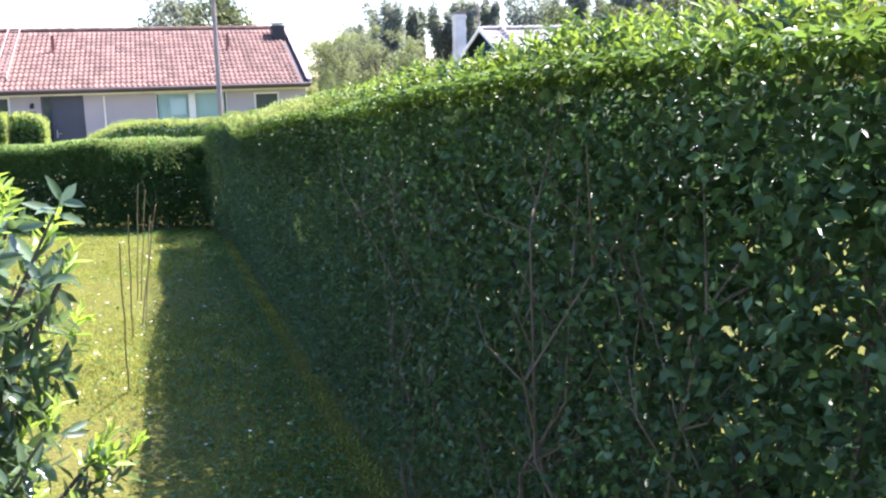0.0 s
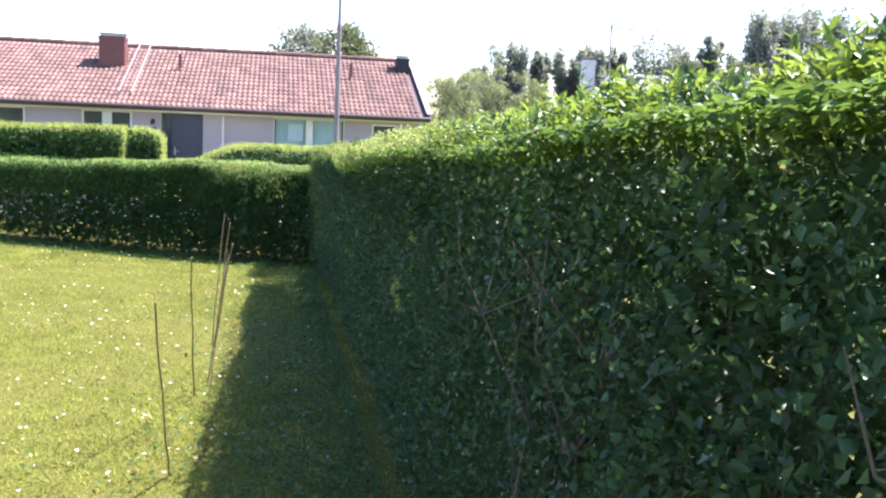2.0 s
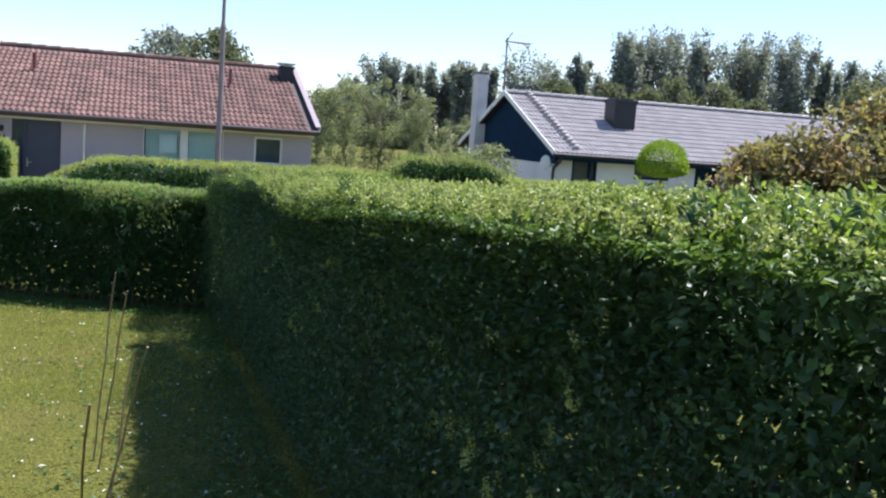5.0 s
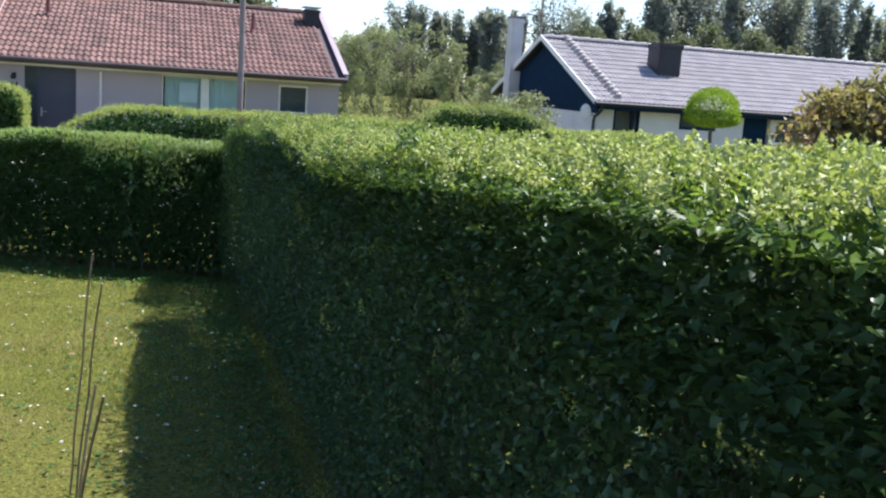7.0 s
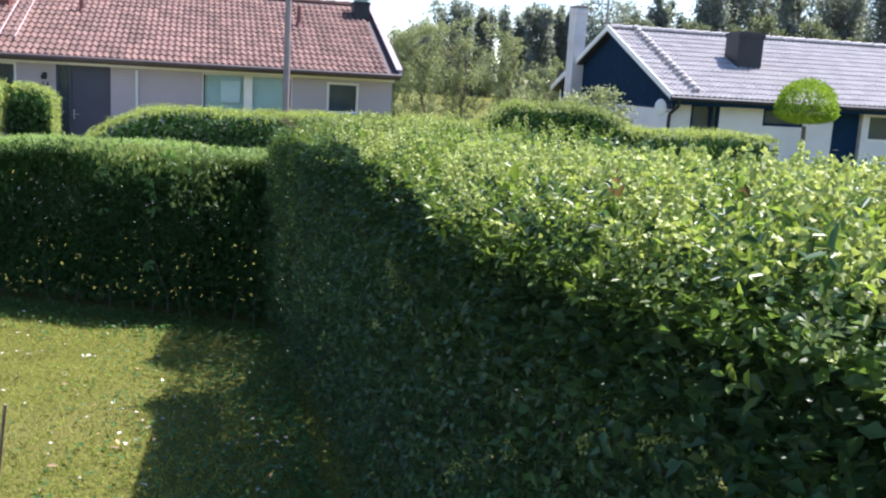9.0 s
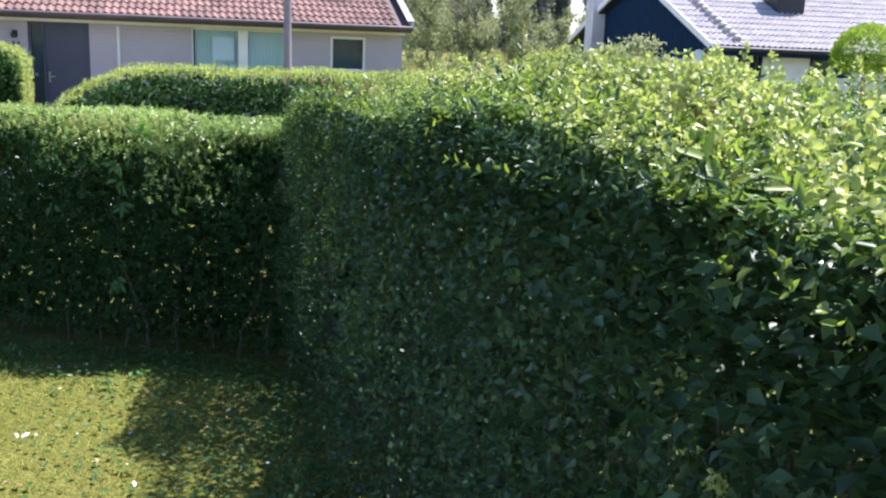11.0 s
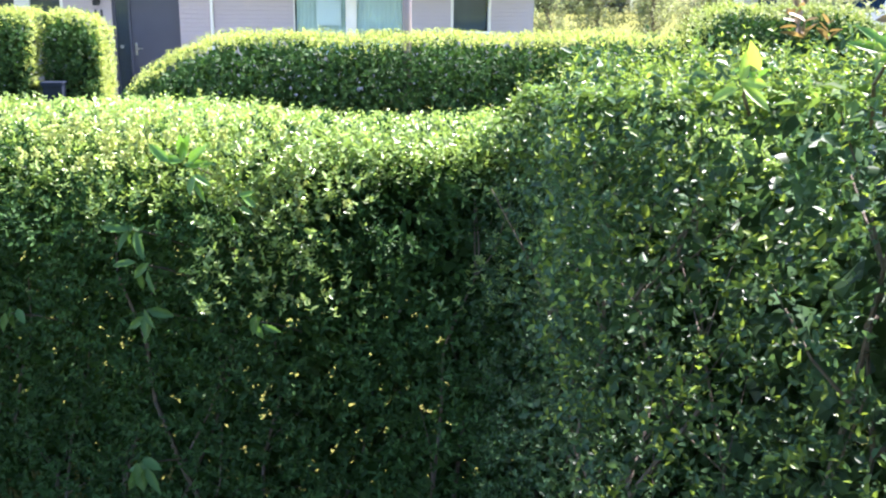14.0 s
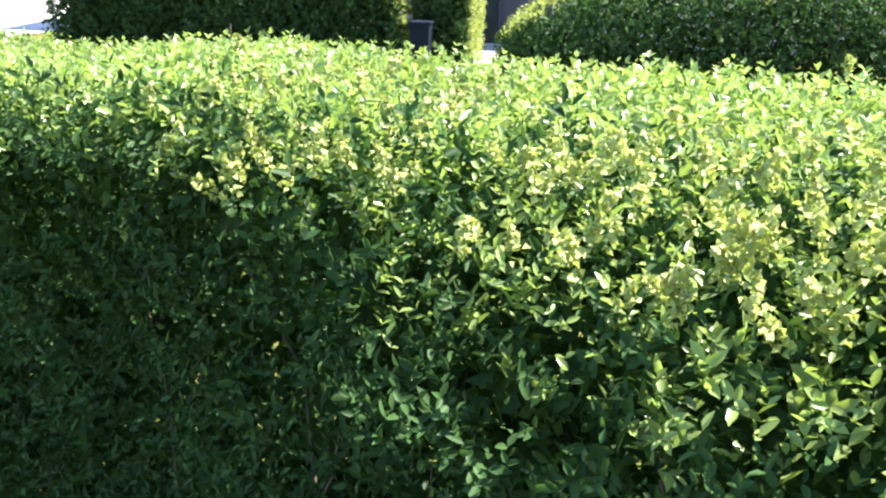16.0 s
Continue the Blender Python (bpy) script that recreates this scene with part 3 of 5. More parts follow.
    s, d = np.where(rng.uniform(0, 1, n) < 0.72, rng.uniform(0.9, 6.6, n), rng.uniform(-0.5, 8.6, n)), np.abs(rng.normal(0.1, 0.3, n)) + 0.02
    s, d = (np.repeat(q, 4) + rng.normal(0, 0.045, 4 * n) for q in (s, d))
    keep = ((d > 0.14) | (s < 4.2) | (rng.uniform(0, 1, 4 * n) < 0.35)) & (d < 0.95) & (d > 0.03) & ((d > 0.16) | (s < 6.4)) & ((s > 0.4) | (rng.uniform(0, 1, 4 * n) < 0.3))
    s, d = s[keep], d[keep]
    soft = soft_shoulder(s)
    z = tall_top(s) - (0.03 + 0.12 * soft) * np.clip((0.26 - d) / 0.26, 0, 1) ** 1.5 - rng.uniform(-0.005, 0.035, len(s)) - np.where(d < 0.1, rng.exponential(0.025, len(s)) * soft, 0)
    n = 70
    sf, rf = rng.uniform(1.2, 6.4, n), 1.0 - 0.5 * rng.uniform(0, 1, n) ** 1.7
    sf, rf = np.repeat(sf, 3) + rng.normal(0, 0.04, 3 * n), np.repeat(rf, 3) + rng.normal(0, 0.02, 3 * n)
    low = ground_z(0, HEDGE[1] + V[1] * sf)
    zf = low + (tall_top(sf) - 0.1 - low) * rf
    s, d, z = np.concatenate((s, sf)), np.concatenate((d, 0.17 + 0.08 * np.clip((6.8 - sf) / 0.8, 0, 1) + wavy(sf, zf) + rng.uniform(-0.03, 0.03, 3 * n))), np.concatenate((z, zf))
    order = np.argsort(d)
    flower_clusters(world_at(s, d, z)[order], hedge, 1.35)

    g = random.Random(3)
    st, tp = [], []
    for i in range(125):
        s = -3.6 + 14.3 * i / 124 + g.gauss(0, 0.06)
        d0, d1 = (g.uniform(0.24, 0.4), g.uniform(0.22, 0.45)) if i % 2 else (g.uniform(0.22, 0.55), g.uniform(0.2, 0.7))
        if s < 8.4:
            d0, d1 = d0 + 0.16, d1 + 0.16
        if 8.5 < s < 9.7:
            d0, d1 = d0 + 0.1, d1 + 0.32
        a = HEDGE + V * s + U * d0
        b = HEDGE + V * (s + g.gauss(0, 0.22)) + U * d1
        st.append((a[0], a[1], float(ground_z(0, a[1])) - 0.03))
        tp.append((b[0], b[1], float(tall_top(np.float64(s))) - g.uniform(0.08, 0.35)))
    stems(hedge, st, tp, 0.035, 0.0115, 8, 5, "grey-brown crooked woody stem")
    st, tp = [], []
    for i in range(13):
        s = -2.7 + 2.9 * i / 12 + g.gauss(0, 0.1)
        a = HEDGE + V * s + U * g.uniform(0.24, 0.4)
        b = HEDGE + V * (s + g.gauss(0.0, 0.35)) + U * g.uniform(0.14, 0.28)
        st.append((a[0], a[1], float(ground_z(0, a[1])) - 0.03))
        tp.append((b[0], b[1], float(tall_top(np.float64(s))) - g.uniform(0.1, 0.3)))
    stems(hedge, st, tp, 0.05, 0.0072, 12, 8, "grey-brown crooked woody stem")
    return hedge


tall_hedge()


def low_hedge():
    """The lower small-leaved hedge along the street."""
    y0, y1, x0, x1, top = 13.03, 13.95, -13.0, -4.3, 0.72
    base = float(ground_z(0, 13.2))
    hedge = thing("hedge", (-8.5, 13.4, base), 0, "low clipped small-leaved hedge along the street", "hedge", world_space=True)
    xs = lambda n: x0 + (x1 - x0) * rng.uniform(0, 1, n) ** 0.62

    def top_z(x, y):
        return top + 0.03 * np.clip((x + 8.5) / 1.5, 0, 1) + 0.03 * np.exp(-((x + 6.9) / 0.5) ** 2) + 0.012 * np.sin(2.2 * x + 0.6) + 0.015 * np.sin(5.3 * x + 3 * y) - 0.03 * np.clip(-6.6 - x, 0, 3)

    def loose(x):
        return rng.uniform(0, 1, len(x)) > 0.35 * np.clip((x + 5.85) / 0.35, 0, 1)

    def slope(x):
        return np.clip((x + 6.85) / 0.3, 0, 1)

    def batter(x, r):
        """How far the loose corner leans back at the height r (0 foot, 1 top)."""
        return 0.27 * np.clip((x + 5.9) / 0.35, 0, 1) * np.clip((r - 0.52) / 0.48, 0, 1)

    def behind_face(q):
        rel = (q[:, 0, 2] - base) / (top - base)
        return q[q[:, 0, 1] > y0 + batter(q[:, 0, 0], rel) + 0.07]

    def overhang(x, r):
        return 0.1 * np.clip((-6.4 - x) / 0.3, 0, 1) * np.clip((0.94 - r) / 0.06, 0, 1) + 0.08 * slope(x) * np.clip((0.8 - r) / 0.05, 0, 1)

    n = 15500
    x, r = xs(n), rng.uniform(0, 1, n) ** 0.8
    z = base + 0.05 + (top_z(x, y0) - base - 0.08) * r
    dep = rng.exponential(0.06, n) + wavy(x, z) + (0.05 + 0.19 * slope(x)) * np.clip(r - 0.86 + 0.04 * slope(x), 0, 1) / 0.16 * (1 - 2 * batter(x, r)) + batter(x, r) + overhang(x, r)
    P = np.stack((x, y0 + dep, z), 1)
    D = np.stack((rng.normal(0, 0.45, n), -rng.uniform(0.2, 1, n), rng.uniform(0, 1.1, n)), 1)
    near = (x > -7.5) & (x < -5.2)
    face = shoots(P[~near], D[~near], rng.uniform(0.035, 0.08, int((~near).sum())), 3, 0.0185, 0.0102, plain=True)
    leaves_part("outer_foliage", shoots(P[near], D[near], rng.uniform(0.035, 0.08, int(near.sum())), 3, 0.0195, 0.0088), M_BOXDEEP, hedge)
    n = 27000
    P = np.stack((xs(n), rng.uniform(y0 + 0.26, y1 - 0.1, n), base + 0.05 + (top - base - 0.15) * rng.uniform(0, 1, n)), 1)
    P = np.concatenate((P, np.stack((rng.uniform(-5.75, -4.95, 4000), rng.uniform(y0 + 0.36, y1 - 0.05, 4000), rng.uniform(0.3, 0.63, 4000)), 1)))
    n = len(P)
    fill = leaf_verts(P, rng.normal(0, 1, P.shape), rng.normal(0, 1, P.shape), rng.uniform(0.05, 0.08, n), rng.uniform(0.035, 0.055, n), plain=True)
    n = 3000
    P = np.stack((xs(n), y1 - rng.exponential(0.05, n), base + 0.1 + (top - base - 0.3) * rng.uniform(0, 1, n)), 1)
    behind = shoots(P, np.stack((rng.normal(0, 0.5, n), np.ones(n), rng.uniform(0, 1, n)), 1), np.full(n, 0.08), 4, 0.034, 0.018, plain=True)
    n = 30000
    x = xs(n)
    y = y0 + 0.09 + overhang(x, 0.5) + rng.exponential(0.07, n)
    z = top_z(x, y) - 0.1 - 0.07 * slope(x) * np.clip((0.25 - y + y0) / 0.2, 0, 1)
    P = np.stack((x, y, z - (z - base - 0.05) * rng.uniform(0, 1, n) ** 1.4), 1)
    close = leaf_verts(P, rng.normal(0, 1, P.shape), rng.normal(0, 1, P.shape), rng.uniform(0.018, 0.028, n), rng.uniform(0.01, 0.016, n), plain=True)
    n = 26000
    x, y = xs(n), y0 + 0.06 + 0.6 * rng.uniform(0, 1, n) ** 1.4
    z = top_z(x, y) - 0.085 - 0.07 * rng.uniform(0, 1, n) - (0.03 + 0.15 * slope(x)) * np.clip((0.34 - y + y0) / 0.34, 0, 1) ** 1.6
    P = np.stack((x, y, z), 1)
    under = leaf_verts(P, rng.normal(0, 1, P.shape), np.array((0, 0, 1.0)) + rng.normal(0, 0.6, P.shape), rng.uniform(0.022, 0.034, n), rng.uniform(0.013, 0.02, n), plain=True)
    close, under = (behind_face(q[loose(q[:, 0, 0])]) for q in (close, under))
    fill = behind_face(fill)
    face = face[loose(face[:, 0, 0]) | (face[:, 0, 2] < 0.0) | (rng.uniform(0, 1, len(face)) < 0.5)]
    # dark leaf colour carries the shade of face and inside
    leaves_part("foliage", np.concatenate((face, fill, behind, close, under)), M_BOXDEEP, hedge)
    n = 17500
    x, y = xs(n), rng.uniform(y0 + 0.03, y1 + 0.02, n)
    edge = np.minimum(y - y0, y1 - y)
    front = slope(x) * (y - y0 < y1 - y)
    reach = 0.16 + 0.18 * front
    z = top_z(x, y) - (0.07 + 0.12 * front) * np.clip((reach - edge) / reach, 0, 1) ** 2 - rng.exponential(0.025, n) - 0.045
    D = np.array((0, 0, 1.0)) + rng.normal(0, 0.4, (n, 3))
    P = np.stack((x, y, z), 1)
    keep = (y > y0 + batter(x, 0.92)) & ((x > -6.35) | (y > y0 + 0.1) | (rng.uniform(0, 1, n) < 0.35))
    P, D, x, y = P[keep], D[keep], x[keep], y[keep]
    # young growth down the leaning corner, in light patches that paint in sun dapples
    n = 1000
    xc, r = -5.05 - 0.9 * rng.uniform(0, 1, n), 1.0 - 0.32 * rng.uniform(0, 1, n) ** 1.3
    patchy = np.sin(9 * xc + 4 * r) + np.sin(11 * r - 6 * xc + 1) + rng.normal(0, 0.5, n) > -0.35
    xc, r = xc[patchy], r[patchy]
    zc = base + (top - base) * r
    C = np.stack((xc, y0 + batter(xc, r) + wavy(xc, zc) + rng.uniform(-0.03, 0.04, len(xc)), zc), 1)
    P, x, y = np.concatenate((P, C)), np.concatenate((x, C[:, 0])), np.concatenate((y, C[:, 1]))
    D = np.concatenate((D, np.array((0, -0.5, 0.8)) + rng.normal(0, 0.4, C.shape)))
    near = (x > -7.3) & (x < -5.1) & (y < y0 + 0.6)
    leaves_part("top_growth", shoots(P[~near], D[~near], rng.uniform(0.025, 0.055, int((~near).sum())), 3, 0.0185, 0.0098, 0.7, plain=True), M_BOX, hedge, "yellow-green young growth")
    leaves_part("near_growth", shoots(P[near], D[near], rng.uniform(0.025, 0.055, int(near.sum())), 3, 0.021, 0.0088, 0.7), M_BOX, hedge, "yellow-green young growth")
    n = 170
    x, y = -5.8 - 1.2 * rng.uniform(0, 1, n), y0 + np.abs(rng.normal(0.03, 0.2, n))
    x[:50], y[:50] = rng.normal(-6.2, 0.13, 50), y0 + 0.02 + np.abs(rng.normal(0.0, 0.09, 50))
    flower_clusters(np.stack((x, y, top_z(x, y) - 0.08 * np.clip((0.2 - (y - y0)) / 0.2, 0, 1) ** 2 - rng.uniform(-0.01, 0.05, n)), 1), hedge, 0.85)
    xc, r = rng.normal(-5.76, 0.1, 26), rng.uniform(0.85, 0.98, 26)
    zc = base + (top - base) * r
    flower_clusters(np.stack((xc, y0 + batter(xc, r) + wavy(xc, zc) - 0.01, zc), 1), hedge, 0.85)
    g = random.Random(9)
    st, tp = [], []
    for i in range(40):
        x = x1 - 7.0 * i / 40
        st.append((x, g.uniform(y0 + 0.15, y1 - 0.3), base - 0.03))
        tp.append((x + g.gauss(0, 0.15), g.uniform(y0 + 0.15, y1 - 0.2), top - g.uniform(0.1, 0.3)))
    stems(hedge, st, tp, 0.03, 0.009, 4, 11, "thin brown woody stem")
    return hedge


low_hedge()


def plain_hedge(label, place, turn, x0, x1, y0, y1, base, top, dens, L, W, mat, profile):
    """A clipped hedge farther off; profile(x, y) lowers its top near rounded ends."""
    hedge = thing("hedge", (place[0], place[1], base), turn, label, "hedge")
    area = (x1 - x0) * (top - base)
    n = int(area * dens)
    x, r = rng.uniform(x0, x1, n), rng.uniform(0, 1, n)
    tz = top - profile(x, y0)
    z = base + (tz - base) * r
    dep = rng.exponential(0.05, n) + wavy(x, z) + 0.14 * np.clip(r - 0.85, 0, 1) / 0.15
    front = shoots(np.stack((x, y0 + dep, z), 1), np.stack((rng.normal(0, 0.5, n), -rng.uniform(0.3, 1, n), rng.uniform(0, 1, n)), 1), np.full(n, L * 1.5), 3, L, W, plain=True)
    n = int((x1 - x0) * (y1 - y0) * dens * 1.2)
    x, y = rng.uniform(x0, x1, n), rng.uniform(y0, y1, n)
    edge = np.minimum(y - y0, y1 - y)
    z = top - profile(x, y) - 0.1 * np.clip((0.18 - edge) / 0.18, 0, 1) ** 2 - rng.exponential(0.03, n) + wavy(x, y, 0.5)
    over = shoots(np.stack((x, y, z), 1), np.array((0, 0, 1.0)) + rng.normal(0, 0.25, (n, 3)), rng.uniform(1.2, 3.4, n) * L, 3, L, W, 0.6, plain=True)
    n = int((y1 - y0) * (top - base) * dens * 1.2)
    ends = []
    for xe, way in ((x0, -1), (x1, 1)):
        y, r = rng.uniform(y0, y1, n), rng.uniform(0, 1, n)
        z = base + (top - profile(np.full(n, xe), y) - base) * r
        ends.append(shoots(np.stack((xe - way * rng.exponential(0.05, n), y, z), 1), np.stack((np.full(n, way * 0.8), rng.normal(0, 0.5, n), rng.uniform(0, 1, n)), 1), np.full(n, L * 1.5), 3, L, W, plain=True))
    n = int(area * dens * 6)
    x, y = rng.uniform(x0 + 0.1, x1 - 0.1, n), rng.uniform(y0 + 0.12, y1 - 0.1, n)
    z = base + (top - profile(x, y) - 0.1 - base) * rng.uniform(0, 1, n)
    P = np.stack((x, y, z), 1)
    fill = leaf_verts(P, rng.normal(0, 1, P.shape), rng.normal(0, 1, P.shape), np.full(n, 2.8 * L), np.full(n, 3.0 * W), plain=True)
    # sunward end takes the light top colour, front and other end the dark one
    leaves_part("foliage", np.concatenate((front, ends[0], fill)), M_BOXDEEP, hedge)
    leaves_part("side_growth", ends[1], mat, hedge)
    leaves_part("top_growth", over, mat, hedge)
    g = random.Random(int(abs(x0) * 10))
    st = [(x0 + 0.2 + (x1 - x0 - 0.4) * i / 13, g.uniform(y0 + 0.3, y1 - 0.2), base - 0.03) for i in range(14)]
    tops = [(p[0] + g.gauss(0, 0.1), p[1], base + (top - base) * 0.4) for p in st]
    stems(hedge, st, tops, 0.03, 0.012, 3, 4)
    return hedge


HOUSE = np.array((-10.0, 28.5, 0.0))
G = -0.86                                # ground at the house across the street


def at_house(u, v, z=0.0):
    p = HOUSE + U * u + V * v
    return (p[0], p[1], z)


plain_hedge("rounded leafy hedge in front of the house across the street", at_house(0, 0)[:2], GRID, -4.6, 9.0, -5.7, -4.3, G, 0.5, 230, 0.048, 0.02, M_FRINGE,
            lambda x, y: 0.62 * np.clip((-3.3 - x) / 1.3, 0, 1) ** 1.6 + 0.02 * np.sin(3 * x))
plain_hedge("boxy clipped hedge beside the garden path", at_house(0, 0)[:2], GRID, -6.22, -5.42, -3.0, -1.9, G, 0.72, 330, 0.046, 0.022, M_FRINGE,
            lambda x, y: 0.25 * np.clip((x + 5.9) / 0.55, 0, 1) ** 2)
plain_hedge("long straight clipped hedge in front of windows", at_house(0, 0)[:2], GRID, -11.85, -6.32, -3.3, -2.2, G, 0.74, 300, 0.046, 0.022, M_FRINGE,
            lambda x, y: 0.03 * np.sin(2 * x) + 0.0 * y)


def road():
    """The street between the gardens, with a kerb on either side, and the paved path to the front door."""
    us = np.linspace(-40, 40, 81)
    rows = np.stack([np.array([(HOUSE + U * u + V * v)[:2] for u in us]) for v in (-10.9, -9.0, -6.9)])
    P = np.concatenate((rows, (ground_z(rows[..., 0], rows[..., 1]) + 0.012)[..., None]), -1)
    i = np.arange(3 * 81).reshape(3, 81)
    f = np.stack((i[:-1, :-1], i[:-1, 1:], i[1:, 1:], i[1:, :-1]), -1).reshape(-1, 4)
    tagged(part_np("road", P, f, M_ROAD, None, kind="structure"), "grey asphalt street", "road", kind="structure")
    for v in (-10.98, -6.82):
        bm = bmesh.new()
        for k in range(40):
            a, b = HOUSE + U * (-40 + 2.0 * k) + V * v, HOUSE + U * (-38.02 + 2.0 * k) + V * v
            z = float(ground_z((a[0] + b[0]) / 2, (a[1] + b[1]) / 2))
            c = (a + b) / 2
            m = pose(c[0], c[1], z + 0.02, 0, 0, GRID)
            bmesh.ops.create_cube(bm, size=1, matrix=m @ Matrix.Diagonal((1.98, 0.14, 0.2, 1)))
        tagged(part("kerb", bm, M_STONE), "pale concrete kerb stones along the street", "kerb", kind="structure")
    path = thing("garden_path", at_house(-5.0, -3.4, G), GRID, "path of pale concrete slabs to the front door", "path", kind="structure")
    for r in range(16):
        for c in range(3):
            v = -6.7 + 0.41 * r + 3.4
            u = -0.6 + 0.41 * c
            part("slab", new_box(u, u + 0.4, v, v + 0.4, G - 0.03, G + 0.03 + 0.004 * ((r * 7 + c * 3) % 3), 0.006), M_STONE, path)


road()


# ---- the brick house with the red roof ----
def wall_with_openings(u0, u1, z0, z1, v0, v1, openings):
    """A wall slab from u0 to u1, with holes (ua, ub, za, zb) through it."""
    bm = bmesh.new()
    us = sorted({u0, u1, *[o[0] for o in openings], *[o[1] for o in openings]})
    zs = sorted({z0, z1, *[o[2] for o in openings], *[o[3] for o in openings]})
    solid = lambda i, j: 0 <= i < len(us) - 1 and 0 <= j < len(zs) - 1 and not any(o[0] <= us[i] < o[1] and o[2] <= zs[j] < o[3] for o in openings)
    q = lambda *c: bm.faces.new([bm.verts.new(p) for p in c])
    for i in range(len(us) - 1):
        for j in range(len(zs) - 1):
            if not solid(i, j):
                continue
            a, b, c, d = us[i], us[i + 1], zs[j], zs[j + 1]
            q((a, v0, c), (b, v0, c), (b, v0, d), (a, v0, d))
            q((b, v1, c), (a, v1, c), (a, v1, d), (b, v1, d))
            if not solid(i - 1, j):
                q((a, v1, c), (a, v0, c), (a, v0, d), (a, v1, d))
            if not solid(i + 1, j):
                q((b, v0, c), (b, v1, c), (b, v1, d), (b, v0, d))
            if not solid(i, j - 1):
                q((a, v1, c), (b, v1, c), (b, v0, c), (a, v0, c))
            if not solid(i, j + 1):
                q((a, v0, d), (b, v0, d), (b, v1, d), (a, v1, d))
    bmesh.ops.remove_doubles(bm, verts=bm.verts, dist=0.0005)
    return bm


def gable(u, th, v0, vr, v1, z0, ze, zr, ze2=None):
    """A gable wall at u, from v0 to v1 with its peak at vr."""
    bm = bmesh.new()
    out = [(v0, z0), (v1, z0), (v1, ze2 if ze2 is not None else ze), (vr, zr), (v0, ze)]
    a = [bm.verts.new((u, v, z)) for v, z in out]
    b = [bm.verts.new((u + th, v, z)) for v, z in out]
    bm.faces.new(a)
    bm.faces.new(b[::-1])
    for i in range(len(out)):
        j = (i + 1) % len(out)
        bm.faces.new((a[j], a[i], b[i], b[j]))
    bmesh.ops.recalc_face_normals(bm, faces=bm.faces)
    return bm


def window(parent, u0, u1, z0, z1, v, mullions=(), frame_mat=None, blind=True, w=0.055, sill=None):
    """A framed window in its opening: frame, panes, what hangs behind them, and a sill."""
    fm = frame_mat or M_WHITEWOOD
    win = part("window", box(box(box(new_box(u0, u1, v + 0.02, v + 0.09, z0, z0 + w, 0.006), u0, u1, v + 0.02, v + 0.09, z1 - w, z1, 0.006), u0, u0 + w, v + 0.02, v + 0.09, z0 + w, z1 - w, 0.006), u1 - w, u1, v + 0.02, v + 0.09, z0 + w, z1 - w, 0.006), fm, parent)
    cuts = [u0 + w, *[c for m in mullions for c in m], u1 - w]
    for m in mullions:
        part("mullion", new_box(m[0], m[1], v + 0.015, v + 0.085, z0 + w, z1 - w, 0.005), fm, win)
    for a, b in zip(cuts[::2], cuts[1::2]):
        pane = part("pane", new_box(a, b, v + 0.05, v + 0.056, z0 + w, z1 - w), M_GLASS, win)
        pane.visible_shadow = False
    if blind:
        part("blind", new_box(u0 + w + 0.004, u1 - w - 0.004, v + 0.13, v + 0.14, z0 + w + 0.01, z1 - w - 0.01), M_BLIND, win, "dark grey blind behind the glass")
    if sill:
        part("sill", new_box(u0 - 0.03, u1 + 0.03, v - 0.05, v + 0.02, z0 - 0.045, z0 - 0.003, 0.008), sill, win)
    return win


